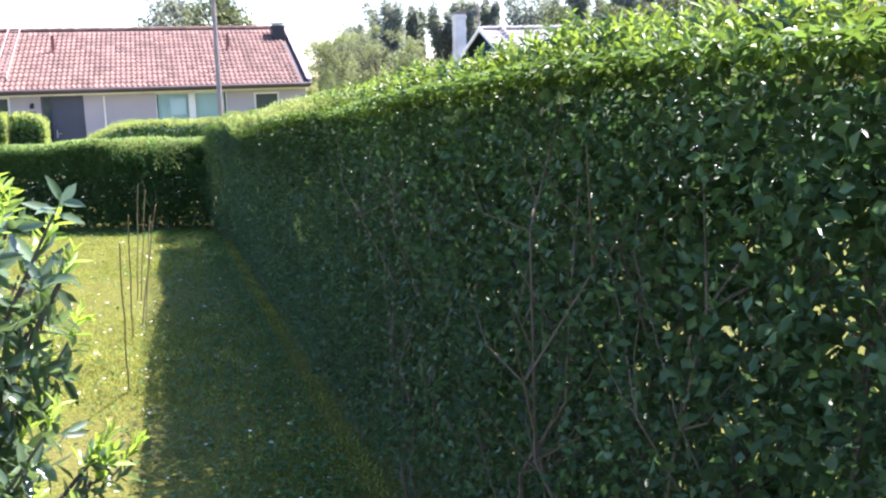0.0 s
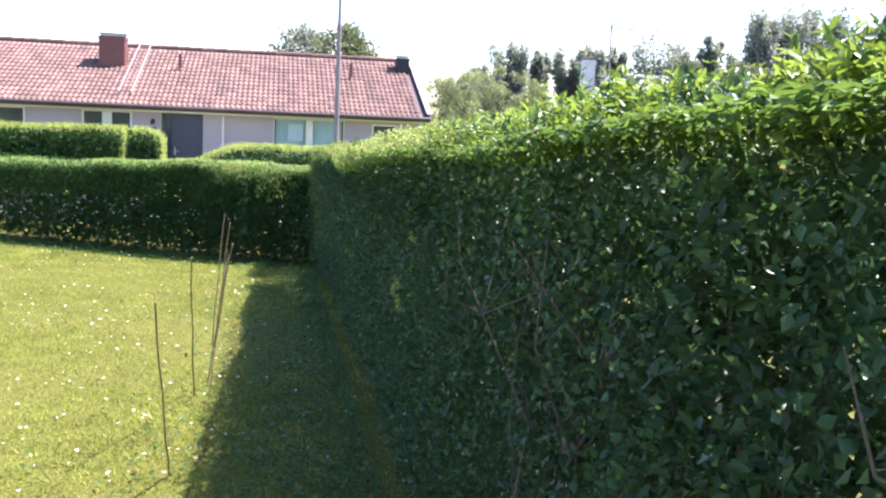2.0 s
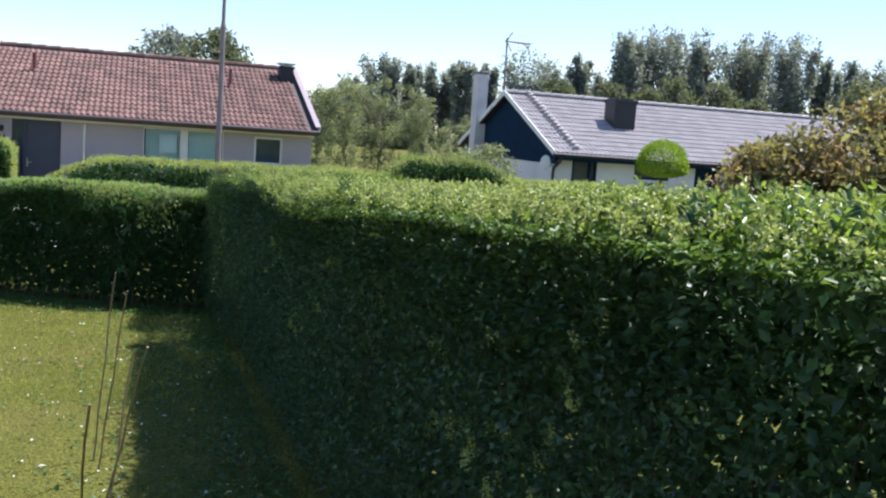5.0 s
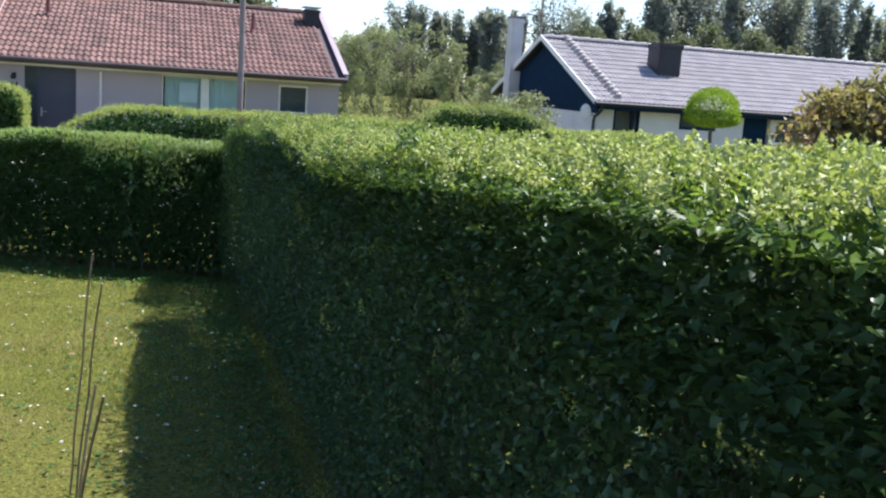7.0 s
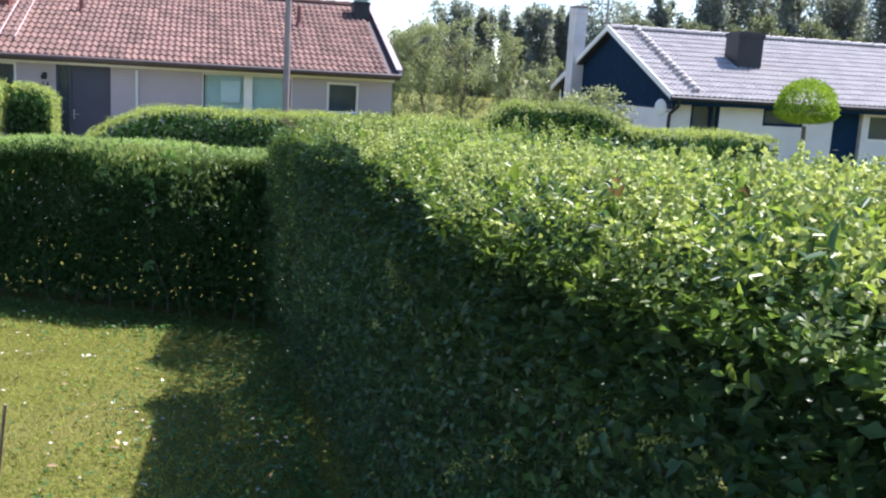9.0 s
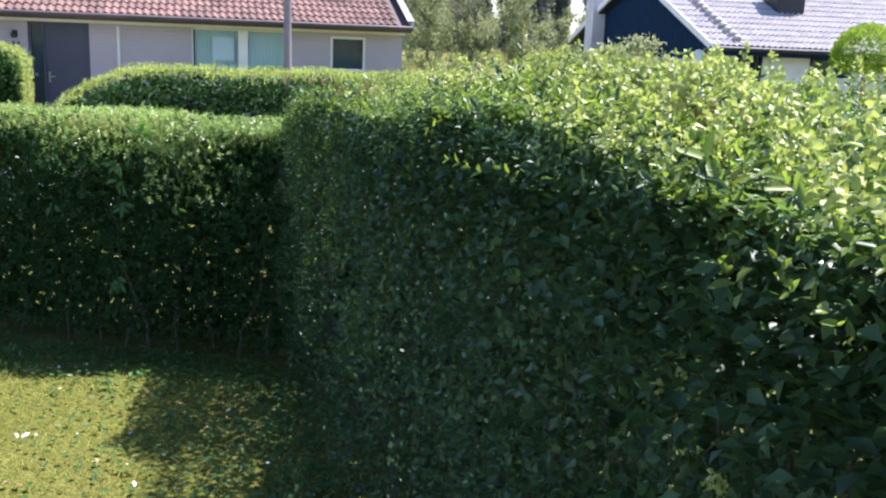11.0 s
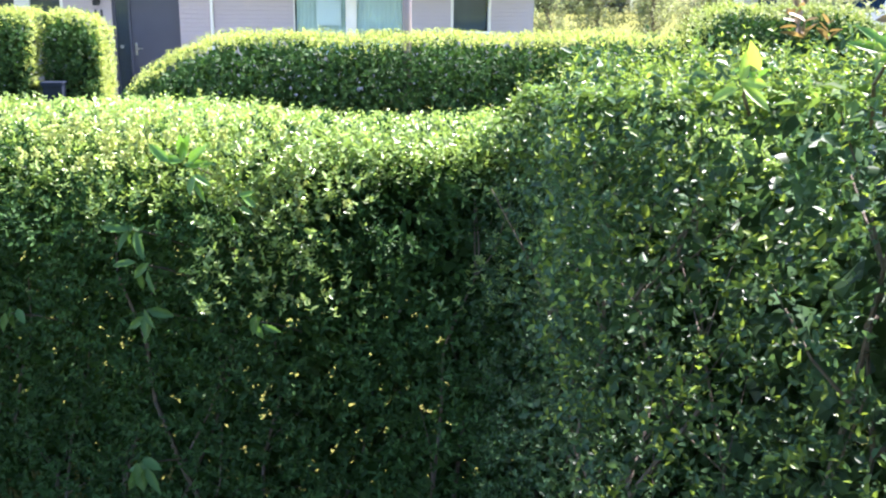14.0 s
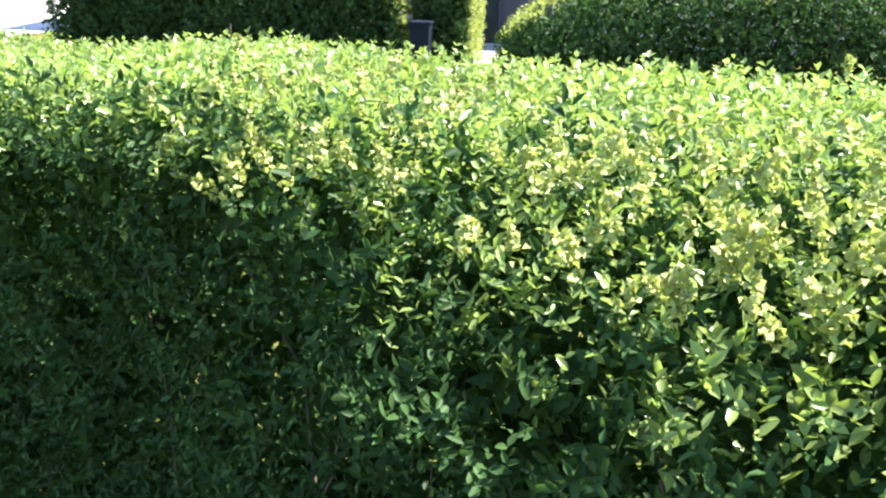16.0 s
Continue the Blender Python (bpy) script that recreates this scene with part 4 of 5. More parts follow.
def red_house():
    base = G
    house = thing("house", at_house(0, 0, base), GRID, "single-storey grey brick house with a red tiled roof", "house")
    left, right, depth = -13.0, 1.92, 9.2
    ze, zr, vr = 1.42, 3.29, 4.6
    holes = [(-5.75, -4.58, base, 1.19), (-2.56, -0.48, 0.0, 1.18), (0.34, 1.11, 0.38, 1.12), (-7.95, -6.57, 0.25, 1.2), (-11.0, -9.47, 0.25, 1.2)]
    part("wall", wall_with_openings(left, right, base - 0.1, 1.34, 0.0, 0.28, holes), M_WALL, house, "grey painted brick front wall")
    part("gable_wall", gable(right - 0.28, 0.28, 0.285, vr, depth, base - 0.1, 1.58, zr - 0.12), M_WALL, house)
    part("gable_wall", gable(left, 0.28, 0.285, vr, depth, base - 0.1, 1.58, zr - 0.12), M_WALL, house)
    part("back_wall", new_box(left, right, depth, depth + 0.28, base - 0.1, 1.45), M_WALL, house)
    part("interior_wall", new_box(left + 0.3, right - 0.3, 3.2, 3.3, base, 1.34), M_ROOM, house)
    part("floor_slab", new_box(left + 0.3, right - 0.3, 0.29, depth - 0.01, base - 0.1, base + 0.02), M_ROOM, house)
    part("ceiling_board", new_box(left + 0.3, right - 0.3, 0.29, depth - 0.01, 1.36, 1.4), M_WHITEWOOD, house)
    # roof deck under the tiles
    bm = bmesh.new()
    deck = [(-0.5, ze - 0.06), (vr, zr - 0.06), (depth + 0.7, ze - 0.06), (depth + 0.7, ze - 0.14), (vr, zr - 0.14), (-0.5, ze - 0.14)]
    a = [bm.verts.new((left - 0.15, v, z)) for v, z in deck]
    b = [bm.verts.new((right + 0.08, v, z)) for v, z in deck]
    bm.faces.new(a)
    bm.faces.new(b[::-1])
    for i in range(6):
        bm.faces.new((a[(i + 1) % 6], a[i], b[i], b[(i + 1) % 6]))
    bmesh.ops.recalc_face_normals(bm, faces=bm.faces)
    roof = part("roof", bm, M_FASCIA, house, "shallow pitched roof of red concrete tiles")
    part("frieze_board", new_box(left, right + 0.05, -0.035, -0.004, 1.19, 1.32, 0.004), M_WHITEWOOD, house)
    part("soffit", new_box(left - 0.1, right + 0.06, -0.47, -0.03, 1.255, 1.28), M_WHITEWOOD, house, "pale soffit boards")
    part("fascia", new_box(left - 0.15, right + 0.08, -0.53, -0.5, 1.25, 1.37, 0.006), M_FASCIA, house)
    bm = bmesh.new()
    tube(bm, [(left - 0.15, -0.585, 1.35), (right + 0.1, -0.585, 1.34)], [0.055, 0.055], 10)
    part("gutter", bm, M_FASCIA, house)
    # verge board along the gable
    bm = bmesh.new()
    vg = [(-0.54, ze - 0.1), (vr, zr - 0.1), (vr, zr + 0.05), (-0.54, ze + 0.05)]
    a = [bm.verts.new((right + 0.085, v, z)) for v, z in vg]
    b = [bm.verts.new((right + 0.125, v, z)) for v, z in vg]
    bm.faces.new(a)
    bm.faces.new(b[::-1])
    for i in range(4):
        bm.faces.new((a[(i + 1) % 4], a[i], b[i], b[(i + 1) % 4]))
    bmesh.ops.recalc_face_normals(bm, faces=bm.faces)
    part("verge_board", bm, material("weathered_pinkish_board", (0.6, 0.54, 0.55), 0.6, 0.1, 3), house)
    bm = bmesh.new()
    vg = [(-0.55, ze + 0.052), (vr, zr + 0.052), (vr, zr + 0.08), (-0.55, ze + 0.08)]
    a = [bm.verts.new((right - 0.01, v, z)) for v, z in vg]
    b = [bm.verts.new((right + 0.14, v, z)) for v, z in vg]
    bm.faces.new(a)
    bm.faces.new(b[::-1])
    for i in range(4):
        bm.faces.new((a[(i + 1) % 4], a[i], b[i], b[(i + 1) % 4]))
    bmesh.ops.recalc_face_normals(bm, faces=bm.faces)
    part("verge_cap", bm, material("weathered_pinkish_cap", (0.33, 0.275, 0.29), 0.6, 0.12, 3), house)
    # door with its side light
    door = part("door", new_box(-5.44, -4.63, 0.1, 0.16, base + 0.04, 1.14, 0.004), M_DOOR, house, "slate-blue flush front door")
    frame_b = box(box(box(new_box(-5.75, -5.7, 0.06, 0.18, base + 0.02, 1.19), -4.63, -4.58, 0.06, 0.18, base + 0.02, 1.19), -5.7, -4.63, 0.06, 0.18, 1.14, 1.19), -5.48, -5.44, 0.06, 0.18, base + 0.02, 1.14)
    part("door_frame", frame_b, M_DOOR, door)
    part("side_light", new_box(-5.7, -5.48, 0.11, 0.12, base + 0.04, 1.14), M_GLASS, door, "dark glass side light").visible_shadow = False
    part("side_panel", new_box(-5.7, -5.48, 0.14, 0.17, base + 0.04, 1.14), M_DOOR, door)
    part("threshold", new_box(-5.8, -4.53, -0.12, 0.2, base - 0.02, base + 0.03, 0.008), M_WHITEWALL, door)
    bm = bmesh.new()
    box(bm, -5.4, -5.36, 0.085, 0.099, -0.02, 0.2, 0.004)
    tube(bm, [(-5.38, 0.1, 0.1), (-5.38, 0.04, 0.1), (-5.26, 0.04, 0.1)], [0.011, 0.011, 0.009], 8)
    part("handle", bm, M_STEEL, door, "brushed steel lever handle")
    part("letter_plate", new_box(-5.66, -5.6, 0.09, 0.108, 0.1, 0.16, 0.004), M_STEEL, door)
    # windows
    big = window(house, -2.56, -0.48, 0.0, 1.18, 0.0, [(-1.61, -1.41)], sill=M_FASCIA, w=0.03, blind=False)
    bm = bmesh.new()
    k = 90
    cols = [(bm.verts.new((-2.5 + 1.96 * i / k, 0.17 + 0.012 * math.sin(i * 1.9) + 0.006 * math.sin(i * 0.7), 0.03)), bm.verts.new((-2.5 + 1.96 * i / k, 0.17 + 0.012 * math.sin(i * 1.9 + 0.3), 1.15))) for i in range(k + 1)]
    for (p, q), (r, s) in zip(cols, cols[1:]):
        bm.faces.new((p, r, s, q))
    part("curtain", bm, M_CURTAIN, big, "pale sea-green drawn curtain", smooth=True)
    part("curtain_card", new_box(-2.14, -1.69, 0.1, 0.106, 0.52, 1.02, 0.002), M_WHITECLOTH, big, "white square hung behind the glass")
    window(house, 0.34, 1.11, 0.38, 1.12, 0.0, sill=M_FASCIA)
    window(house, -7.95, -6.57, 0.25, 1.2, 0.0, [(-7.39, -7.13)], sill=M_FASCIA)
    window(house, -11.0, -9.47, 0.25, 1.2, 0.0, [(-10.3, -10.18)], sill=M_FASCIA)
    bm = bmesh.new()
    tube(bm, [(-4.01, -0.05, base), (-4.01, -0.05, 1.15)], [0.03, 0.03], 8)
    part("downpipe", bm, M_WHITEWOOD, house, "white downpipe")
    # wall lamp and the number plate as bars
    bm = bmesh.new()
    box(bm, -6.03, -5.93, -0.02, -0.002, 0.88, 1.0, 0.004)
    tube(bm, [(-5.98, -0.02, 0.95), (-5.98, -0.12, 0.96), (-5.98, -0.12, 0.93), (-5.98, -0.12, 0.85)], [0.012, 0.02, 0.07, 0.055], 10)
    part("wall_lamp", bm, M_DARKMETAL, house, "dark metal wall lamp")
    for u in (-6.04, -5.94):
        part("number_bar", new_box(u, u + 0.04, -0.012, -0.002, 0.66, 0.78, 0.002), M_DARKMETAL, house)
    # roof furniture
    roof_z = lambda v: ze + (zr - ze) * (v + 0.5) / (vr + 0.5)
    def stack(name, u0, u1, v0, v1, z0, z1, mat, cap, label):
        st = part(name, box(new_box(u0, u1, v0, v1, z0, z1, 0.012), u0 - 0.02, u1 + 0.02, v0 - 0.02, v1 + 0.02, z0 + (z1 - z0) * 0.9, z1 + 0.004, 0.006), mat, house, label)
        part("cap", box(new_box(u0 - 0.05, u1 + 0.05, v0 - 0.05, v1 + 0.05, z1 + 0.07, z1 + 0.1, 0.005), u0 + 0.05, u1 - 0.05, v0 + 0.05, v1 - 0.05, z1 + 0.005, z1 + 0.07), cap, st)
    pale_cap = material("zinc_cap", (0.55, 0.62, 0.62), 0.5, 0.1, 4, metal=0.2)
    stack("chimney", -7.9, -7.14, 2.45, 3.15, roof_z(2.4) - 0.25, 3.42, M_MAROON, pale_cap, "maroon sheet-clad chimney with a pale cap")
    stack("chimney", 1.4, 1.82, 3.3, 3.85, roof_z(3.3) - 0.2, 3.27, M_DARKMETAL, pale_cap, "dark sheet-clad chimney with a pale cap")
    for u in (-5.47, -0.16):
        bm = bmesh.new()
        tube(bm, [(u, 2.42, roof_z(2.42) - 0.1), (u, 2.42, roof_z(2.42) + 0.5)], [0.055, 0.055], 10)
        tube(bm, [(u, 2.42, roof_z(2.42) - 0.02), (u, 2.42, roof_z(2.42) + 0.07)], [0.11, 0.06], 10)
        part("vent_pipe", bm, M_MAROON, house, "maroon roof vent pipe")
    bm = bmesh.new()
    for u in (-6.95, -6.6):
        tube(bm, [(u, 0.1, roof_z(0.1) + 0.1), (u, 4.5, roof_z(4.5) + 0.1), (u, 4.75, roof_z(4.5) + 0.14)], [0.018] * 3, 6)
    for i in range(15):
        v = 0.25 + 0.3 * i
        tube(bm, [(-6.95, v, roof_z(v) + 0.1), (-6.6, v, roof_z(v) + 0.1)], [0.011] * 2, 5)
    part("roof_ladder", bm, material("pinkish_painted_steel", (0.5, 0.36, 0.33), 0.5, 0.1, 3), house, "thin metal roof ladder")
    return house, roof


def wheeled_bin():
    """A small dark wheeled bin between the garden hedges."""
    b = thing("wheeled_bin", at_house(-6.05, -3.23, G), GRID, "dark blue-grey plastic wheeled bin between clipped hedges", "bin")
    bm = new_box(-0.14, 0.14, -0.14, 0.14, G + 0.05, G + 0.62, 0.02)
    for v in bm.verts:
        k = 0.82 + 0.18 * (v.co.z - G) / 0.62
        v.co.x, v.co.y = v.co.x * k, v.co.y * k
    part("body", bm, M_BIN, b)
    lid = part("lid", box(new_box(-0.155, 0.155, -0.155, 0.15, G + 0.624, G + 0.66, 0.012), -0.1, 0.1, 0.15, 0.18, G + 0.63, G + 0.65, 0.006), M_BIN, b)
    part("lid_rim", new_box(-0.15, 0.15, -0.165, -0.156, G + 0.6, G + 0.655, 0.004), M_BIN, lid)
    for x in (-0.13, 0.13):
        bm = bmesh.new()
        tube(bm, [(x - 0.02, 0.15, G + 0.07), (x + 0.02, 0.15, G + 0.07)], [0.07, 0.07], 14)
        part("wheel", bm, M_DARKMETAL, b)


wheeled_bin()


def driveway():
    """Pale paving beside the house."""
    us, vs = np.linspace(-24, -13.25, 12), np.linspace(-6.7, 12, 12)
    P = np.array([[at_house(u, v, 0.0) for u in us] for v in vs])
    P[..., 2] = ground_z(P[..., 0], P[..., 1]) + 0.014
    i = np.arange(144).reshape(12, 12)
    f = np.stack((i[:-1, :-1], i[:-1, 1:], i[1:, 1:], i[1:, :-1]), -1).reshape(-1, 4)
    tagged(part_np("driveway", P, f, M_STONE, None, kind="structure"), "pale concrete driveway beside the house", "driveway", kind="structure")


driveway()


RED, RED_ROOF = red_house()


# ---- the white house ----
WHITE = np.array((-1.58, 31.0, 0.0))


def white_house():
    base = -1.0
    p = WHITE
    house = thing("house", (p[0], p[1], base), GRID, "white house with black gable boards and a pale tiled roof", "house")
    ln, ze, zr, vr, depth = 13.5, 1.28, 3.1, 4.35, 8.7
    holes = [(0.83, 1.65, 0.06, 1.1), (2.9, 4.1, 0.6, 1.08), (5.0, 5.9, base, 1.08), (6.05, 7.6, 0.3, 1.05)]
    part("wall", wall_with_openings(0.3, ln, base - 0.1, 1.2, 0.4, 0.68, holes), M_WHITEWALL, house, "white painted front wall")
    part("gable_wall", new_box(0.3, 0.58, 0.685, depth - 0.4, base - 0.1, 0.93), M_WHITEWALL, house)
    # upright black boards on the gable
    gab = part("gable_backing", gable(0.33, 0.2, 0.42, vr, depth - 0.42, 0.934, 1.3, zr - 0.12), M_BLACKWOOD, house, "black-stained upright gable boards")
    v = 0.3
    while v < depth - 0.35:
        top = ze - 0.06 + (zr - ze) * (1 - abs(v + 0.07 - vr) / vr)
        part("board", new_box(0.29, 0.327, v, v + 0.135, 0.9, top - 0.02, 0.004), M_BLACKWOOD, gab)
        v += 0.16
    part("gable_wall", gable(ln - 0.28, 0.28, 0.69, vr, depth - 0.4, base - 0.1, 1.3, zr - 0.12), M_WHITEWALL, house)
    part("back_wall", new_box(0.3, ln, depth - 0.39, depth - 0.1, base - 0.1, 1.2), M_WHITEWALL, house)
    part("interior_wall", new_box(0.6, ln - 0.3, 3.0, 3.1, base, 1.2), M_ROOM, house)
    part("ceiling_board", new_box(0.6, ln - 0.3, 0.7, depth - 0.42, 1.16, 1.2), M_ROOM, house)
    bm = bmesh.new()
    deck = [(0.0, ze - 0.06), (vr, zr - 0.06), (depth, ze - 0.06), (depth, ze - 0.16), (vr, zr - 0.16), (0.0, ze - 0.16)]
    a = [bm.verts.new((0.06, v, z)) for v, z in deck]
    b = [bm.verts.new((ln + 0.2, v, z)) for v, z in deck]
    bm.faces.new(a)
    bm.faces.new(b[::-1])
    for i in range(6):
        bm.faces.new((a[(i + 1) % 6], a[i], b[i], b[(i + 1) % 6]))
    bmesh.ops.recalc_face_normals(bm, faces=bm.faces)
    roof = part("roof", bm, M_DARKMETAL, house, "pitched roof of pale grey concrete tiles")
    for side in (0, 1):
        bm = bmesh.new()
        vg = [(-0.03, ze - 0.13), (vr, zr - 0.13), (vr, zr + 0.03), (-0.03, ze + 0.03)]
        if side:
            vg = [(depth + 0.03 if q < 0 else q, z) for q, z in vg]
        a = [bm.verts.new((0.02, q, z)) for q, z in vg]
        b = [bm.verts.new((0.055, q, z)) for q, z in vg]
        bm.faces.new(a)
        bm.faces.new(b[::-1])
        for i in range(4):
            bm.faces.new((a[(i + 1) % 4], a[i], b[i], b[(i + 1) % 4]))
        bmesh.ops.recalc_face_normals(bm, faces=bm.faces)
        part("verge_board", bm, M_WHITEWOOD, house, "white verge board")
    for i in range(18):
        v = 0.15 + 3.95 * i / 17
        z = ze - 0.01 + (zr - ze) * v / vr
        bm = bmesh.new()
        tube(bm, [(0.8, v, z + 0.07), (0.8, v + 0.05, z + 0.1), (0.8, v + 0.17, z + 0.1)], [0.085, 0.1, 0.055], 8)
        part("guard_tile", bm, M_GREYTILE, house, "raised weathered half-round tile" if i == 0 else "")
    part("soffit", new_box(0.1, ln, 0.02, 0.39, 1.06, 1.1), M_BLACKWOOD, house)
    part("fascia", new_box(0.06, ln + 0.2, -0.03, 0.0, 1.04, 1.22, 0.005), M_BLACKWOOD, house)
    bm = bmesh.new()
    tube(bm, [(0.0, -0.09, 1.19), (ln + 0.2, -0.09, 1.18)], [0.06, 0.06], 10)
    part("gutter", bm, M_DARKMETAL, house)
    bm = bmesh.new()
    tube(bm, [(0.22, -0.09, 1.14), (0.22, -0.07, 1.0), (0.2, 0.3, 0.8), (0.2, 0.33, 0.7), (0.2, 0.33, base)], [0.045] * 5, 8)
    part("downpipe", bm, M_DARKMETAL, house, "black downpipe")
    window(house, 0.83, 1.65, 0.06, 1.1, 0.4, [(1.38, 1.46)], M_BLACKWOOD, w=0.08)
    window(house, 2.9, 4.1, 0.6, 1.08, 0.4, [], M_BLACKWOOD, w=0.07)
    window(house, 6.05, 7.6, 0.3, 1.05, 0.4, [(6.8, 6.88)], M_WHITEWOOD, w=0.08)
    door = part("door", new_box(5.05, 5.85, 0.5, 0.56, base + 0.02, 1.04, 0.004), M_BLACKWOOD, house, "black front door")
    bm = bmesh.new()
    tube(bm, [(5.15, 0.5, 0.05), (5.15, 0.44, 0.05), (5.27, 0.44, 0.05)], [0.012] * 3, 8)
    part("handle", bm, M_STEEL, door)
    ch = part("chimney", box(new_box(-0.1, 0.285, 6.6, 7.15, base - 0.1, 3.72, 0.015), -0.13, 0.31, 6.57, 7.18, 3.55, 3.66, 0.01), material("grey_white_render", (0.62, 0.6, 0.58), 0.85, 0.1, 2, bump=0.3, stain=(0.45, 0.44, 0.42), stain_amount=0.5), house, "tall pale rendered chimney outside the gable")
    part("cap", new_box(-0.12, 0.3, 6.58, 7.17, 3.74, 3.8, 0.01), M_GALV, ch)
    st = part("chimney", box(new_box(2.85, 3.6, 1.9, 2.6, 1.75, 3.0, 0.01), 2.82, 3.63, 1.87, 2.63, 2.9, 3.02, 0.008), M_DARKMETAL, house, "black sheet-clad chimney")
    part("cap", new_box(2.9, 3.55, 1.95, 2.55, 3.03, 3.06, 0.006), M_DARKMETAL, st)
    bm = bmesh.new()
    bmesh.ops.create_uvsphere(bm, u_segments=16, v_segments=10, radius=0.2, matrix=Matrix.Translation((-0.1, 0.25, 0.93)) @ Matrix.Rotation(radians(-25), 4, "Z") @ Matrix.Diagonal((0.75, 0.2, 1.1, 1)))
    dish = part("satellite_dish", bm, M_WHITEWOOD, house, "small white satellite dish", smooth=True)
    bm = bmesh.new()
    tube(bm, [(0.31, 0.5, 0.85), (0.1, 0.35, 0.86), (-0.08, 0.26, 0.9)], [0.018] * 3, 6)
    part("arm", bm, M_GALV, dish)
    return house, roof


WHITE_OB, WHITE_ROOF = white_house()


def aerial():
    p = WHITE + U * 0.15 + V * 4.7
    a = thing("tv_aerial", (p[0], p[1], 3.0), GRID, "thin metal television aerial on a mast", "aerial")
    bm = bmesh.new()
    tube(bm, [(0, 0, 2.85), (-0.02, 0, 4.85)], [0.034, 0.028], 6)
    part("mast", bm, M_GALV, a)
    bm = bmesh.new()
    tube(bm, [(-0.1, 0, 4.74), (0.85, 0.1, 4.7)], [0.022] * 2, 5)
    for i in range(8):
        x = 0.12 + 0.1 * i
        tube(bm, [(x, -0.2, 4.73), (x, 0.2, 4.73)], [0.011] * 2, 4)
    tube(bm, [(0.16, 0, 4.42), (-0.03, 0, 4.74), (0.16, 0, 5.05)], [0.02] * 3, 4)
    part("boom", bm, M_GALV, a)
    bm = bmesh.new()
    tube(bm, [(-0.6, 0, 3.72), (0.1, 0, 3.74)], [0.016] * 2, 4)
    for i in range(5):
        tube(bm, [(-0.55 + 0.12 * i, -0.2, 3.73), (-0.55 + 0.12 * i, 0.2, 3.73)], [0.01] * 2, 4)
    part("lower_boom", bm, M_GALV, a)


aerial()


def street_lamp():
    x, y = -8.86, 23.52
    g = float(ground_z(x, y))
    lamp = thing("street_lamp", (x, y, g), 0, "weathered steel street lamp with a curved neck behind a hedge", "street lamp")
    bm = bmesh.new()
    tube(bm, [(x * 0, 0, g), (0, 0, 2.0), (0.0, 0, 3.55)], [0.068, 0.06, 0.054], 12)
    part("pole", bm, M_GALV, lamp)
    bm = bmesh.new()
    tube(bm, [(0, 0, 3.5), (0, 0, 3.62)], [0.066, 0.042], 12)
    tube(bm, [(0, 0, 3.6), (0, 0, 4.1), (0.02, 0, 4.4), (0.08, -0.02, 4.65), (0.17, -0.04, 4.83), (0.24, -0.06, 4.92)], [0.042, 0.036, 0.033, 0.03, 0.028, 0.026], 10)
    part("neck", bm, M_GALV, lamp)
    bm = bmesh.new()
    tube(bm, [(0.2, -0.05, 4.88), (0.22, -0.06, 4.93), (0.27, -0.09, 5.0), (0.33, -0.13, 5.06), (0.36, -0.15, 5.08)], [0.05, 0.1, 0.15, 0.14, 0.06], 14)
    head = part("head", bm, M_GALV, lamp, "grey bell-shaped lamp head", smooth=True)
    bm = bmesh.new()
    bmesh.ops.create_uvsphere(bm, u_segments=14, v_segments=8, radius=0.115, matrix=Matrix.Translation((0.31, -0.12, 5.0)) @ Matrix.Diagonal((1, 1, 0.6, 1)))
    part("lens", bm, material("lamp_glass", (0.7, 0.7, 0.66), 0.25, 0.05, 4, bump=0), head, smooth=True)


street_lamp()


# ---- trees and shrubs farther off ----
def crown_leaves(centres, radii, per, L, W, squash=1.0, up=0.0):
    """Clumps of leaves round centres."""
    n = len(centres) * per
    c = np.repeat(np.asarray(centres), per, 0)
    r = np.repeat(np.asarray(radii), per)
    q = unit(rng.normal(0, 1, (n, 3))) * (rng.uniform(0.25, 1, n) ** 0.5)[:, None] * r[:, None]
    q[:, 2] *= squash
    return leaf_verts(c + q, rng.normal(0, 1, (n, 3)) + np.array((0, 0, up)), rng.normal(0, 1, (n, 3)) + np.array((0, 0, 0.6)), L * rng.uniform(0.6, 1.3, n), W * rng.uniform(0.6, 1.3, n), plain=True)


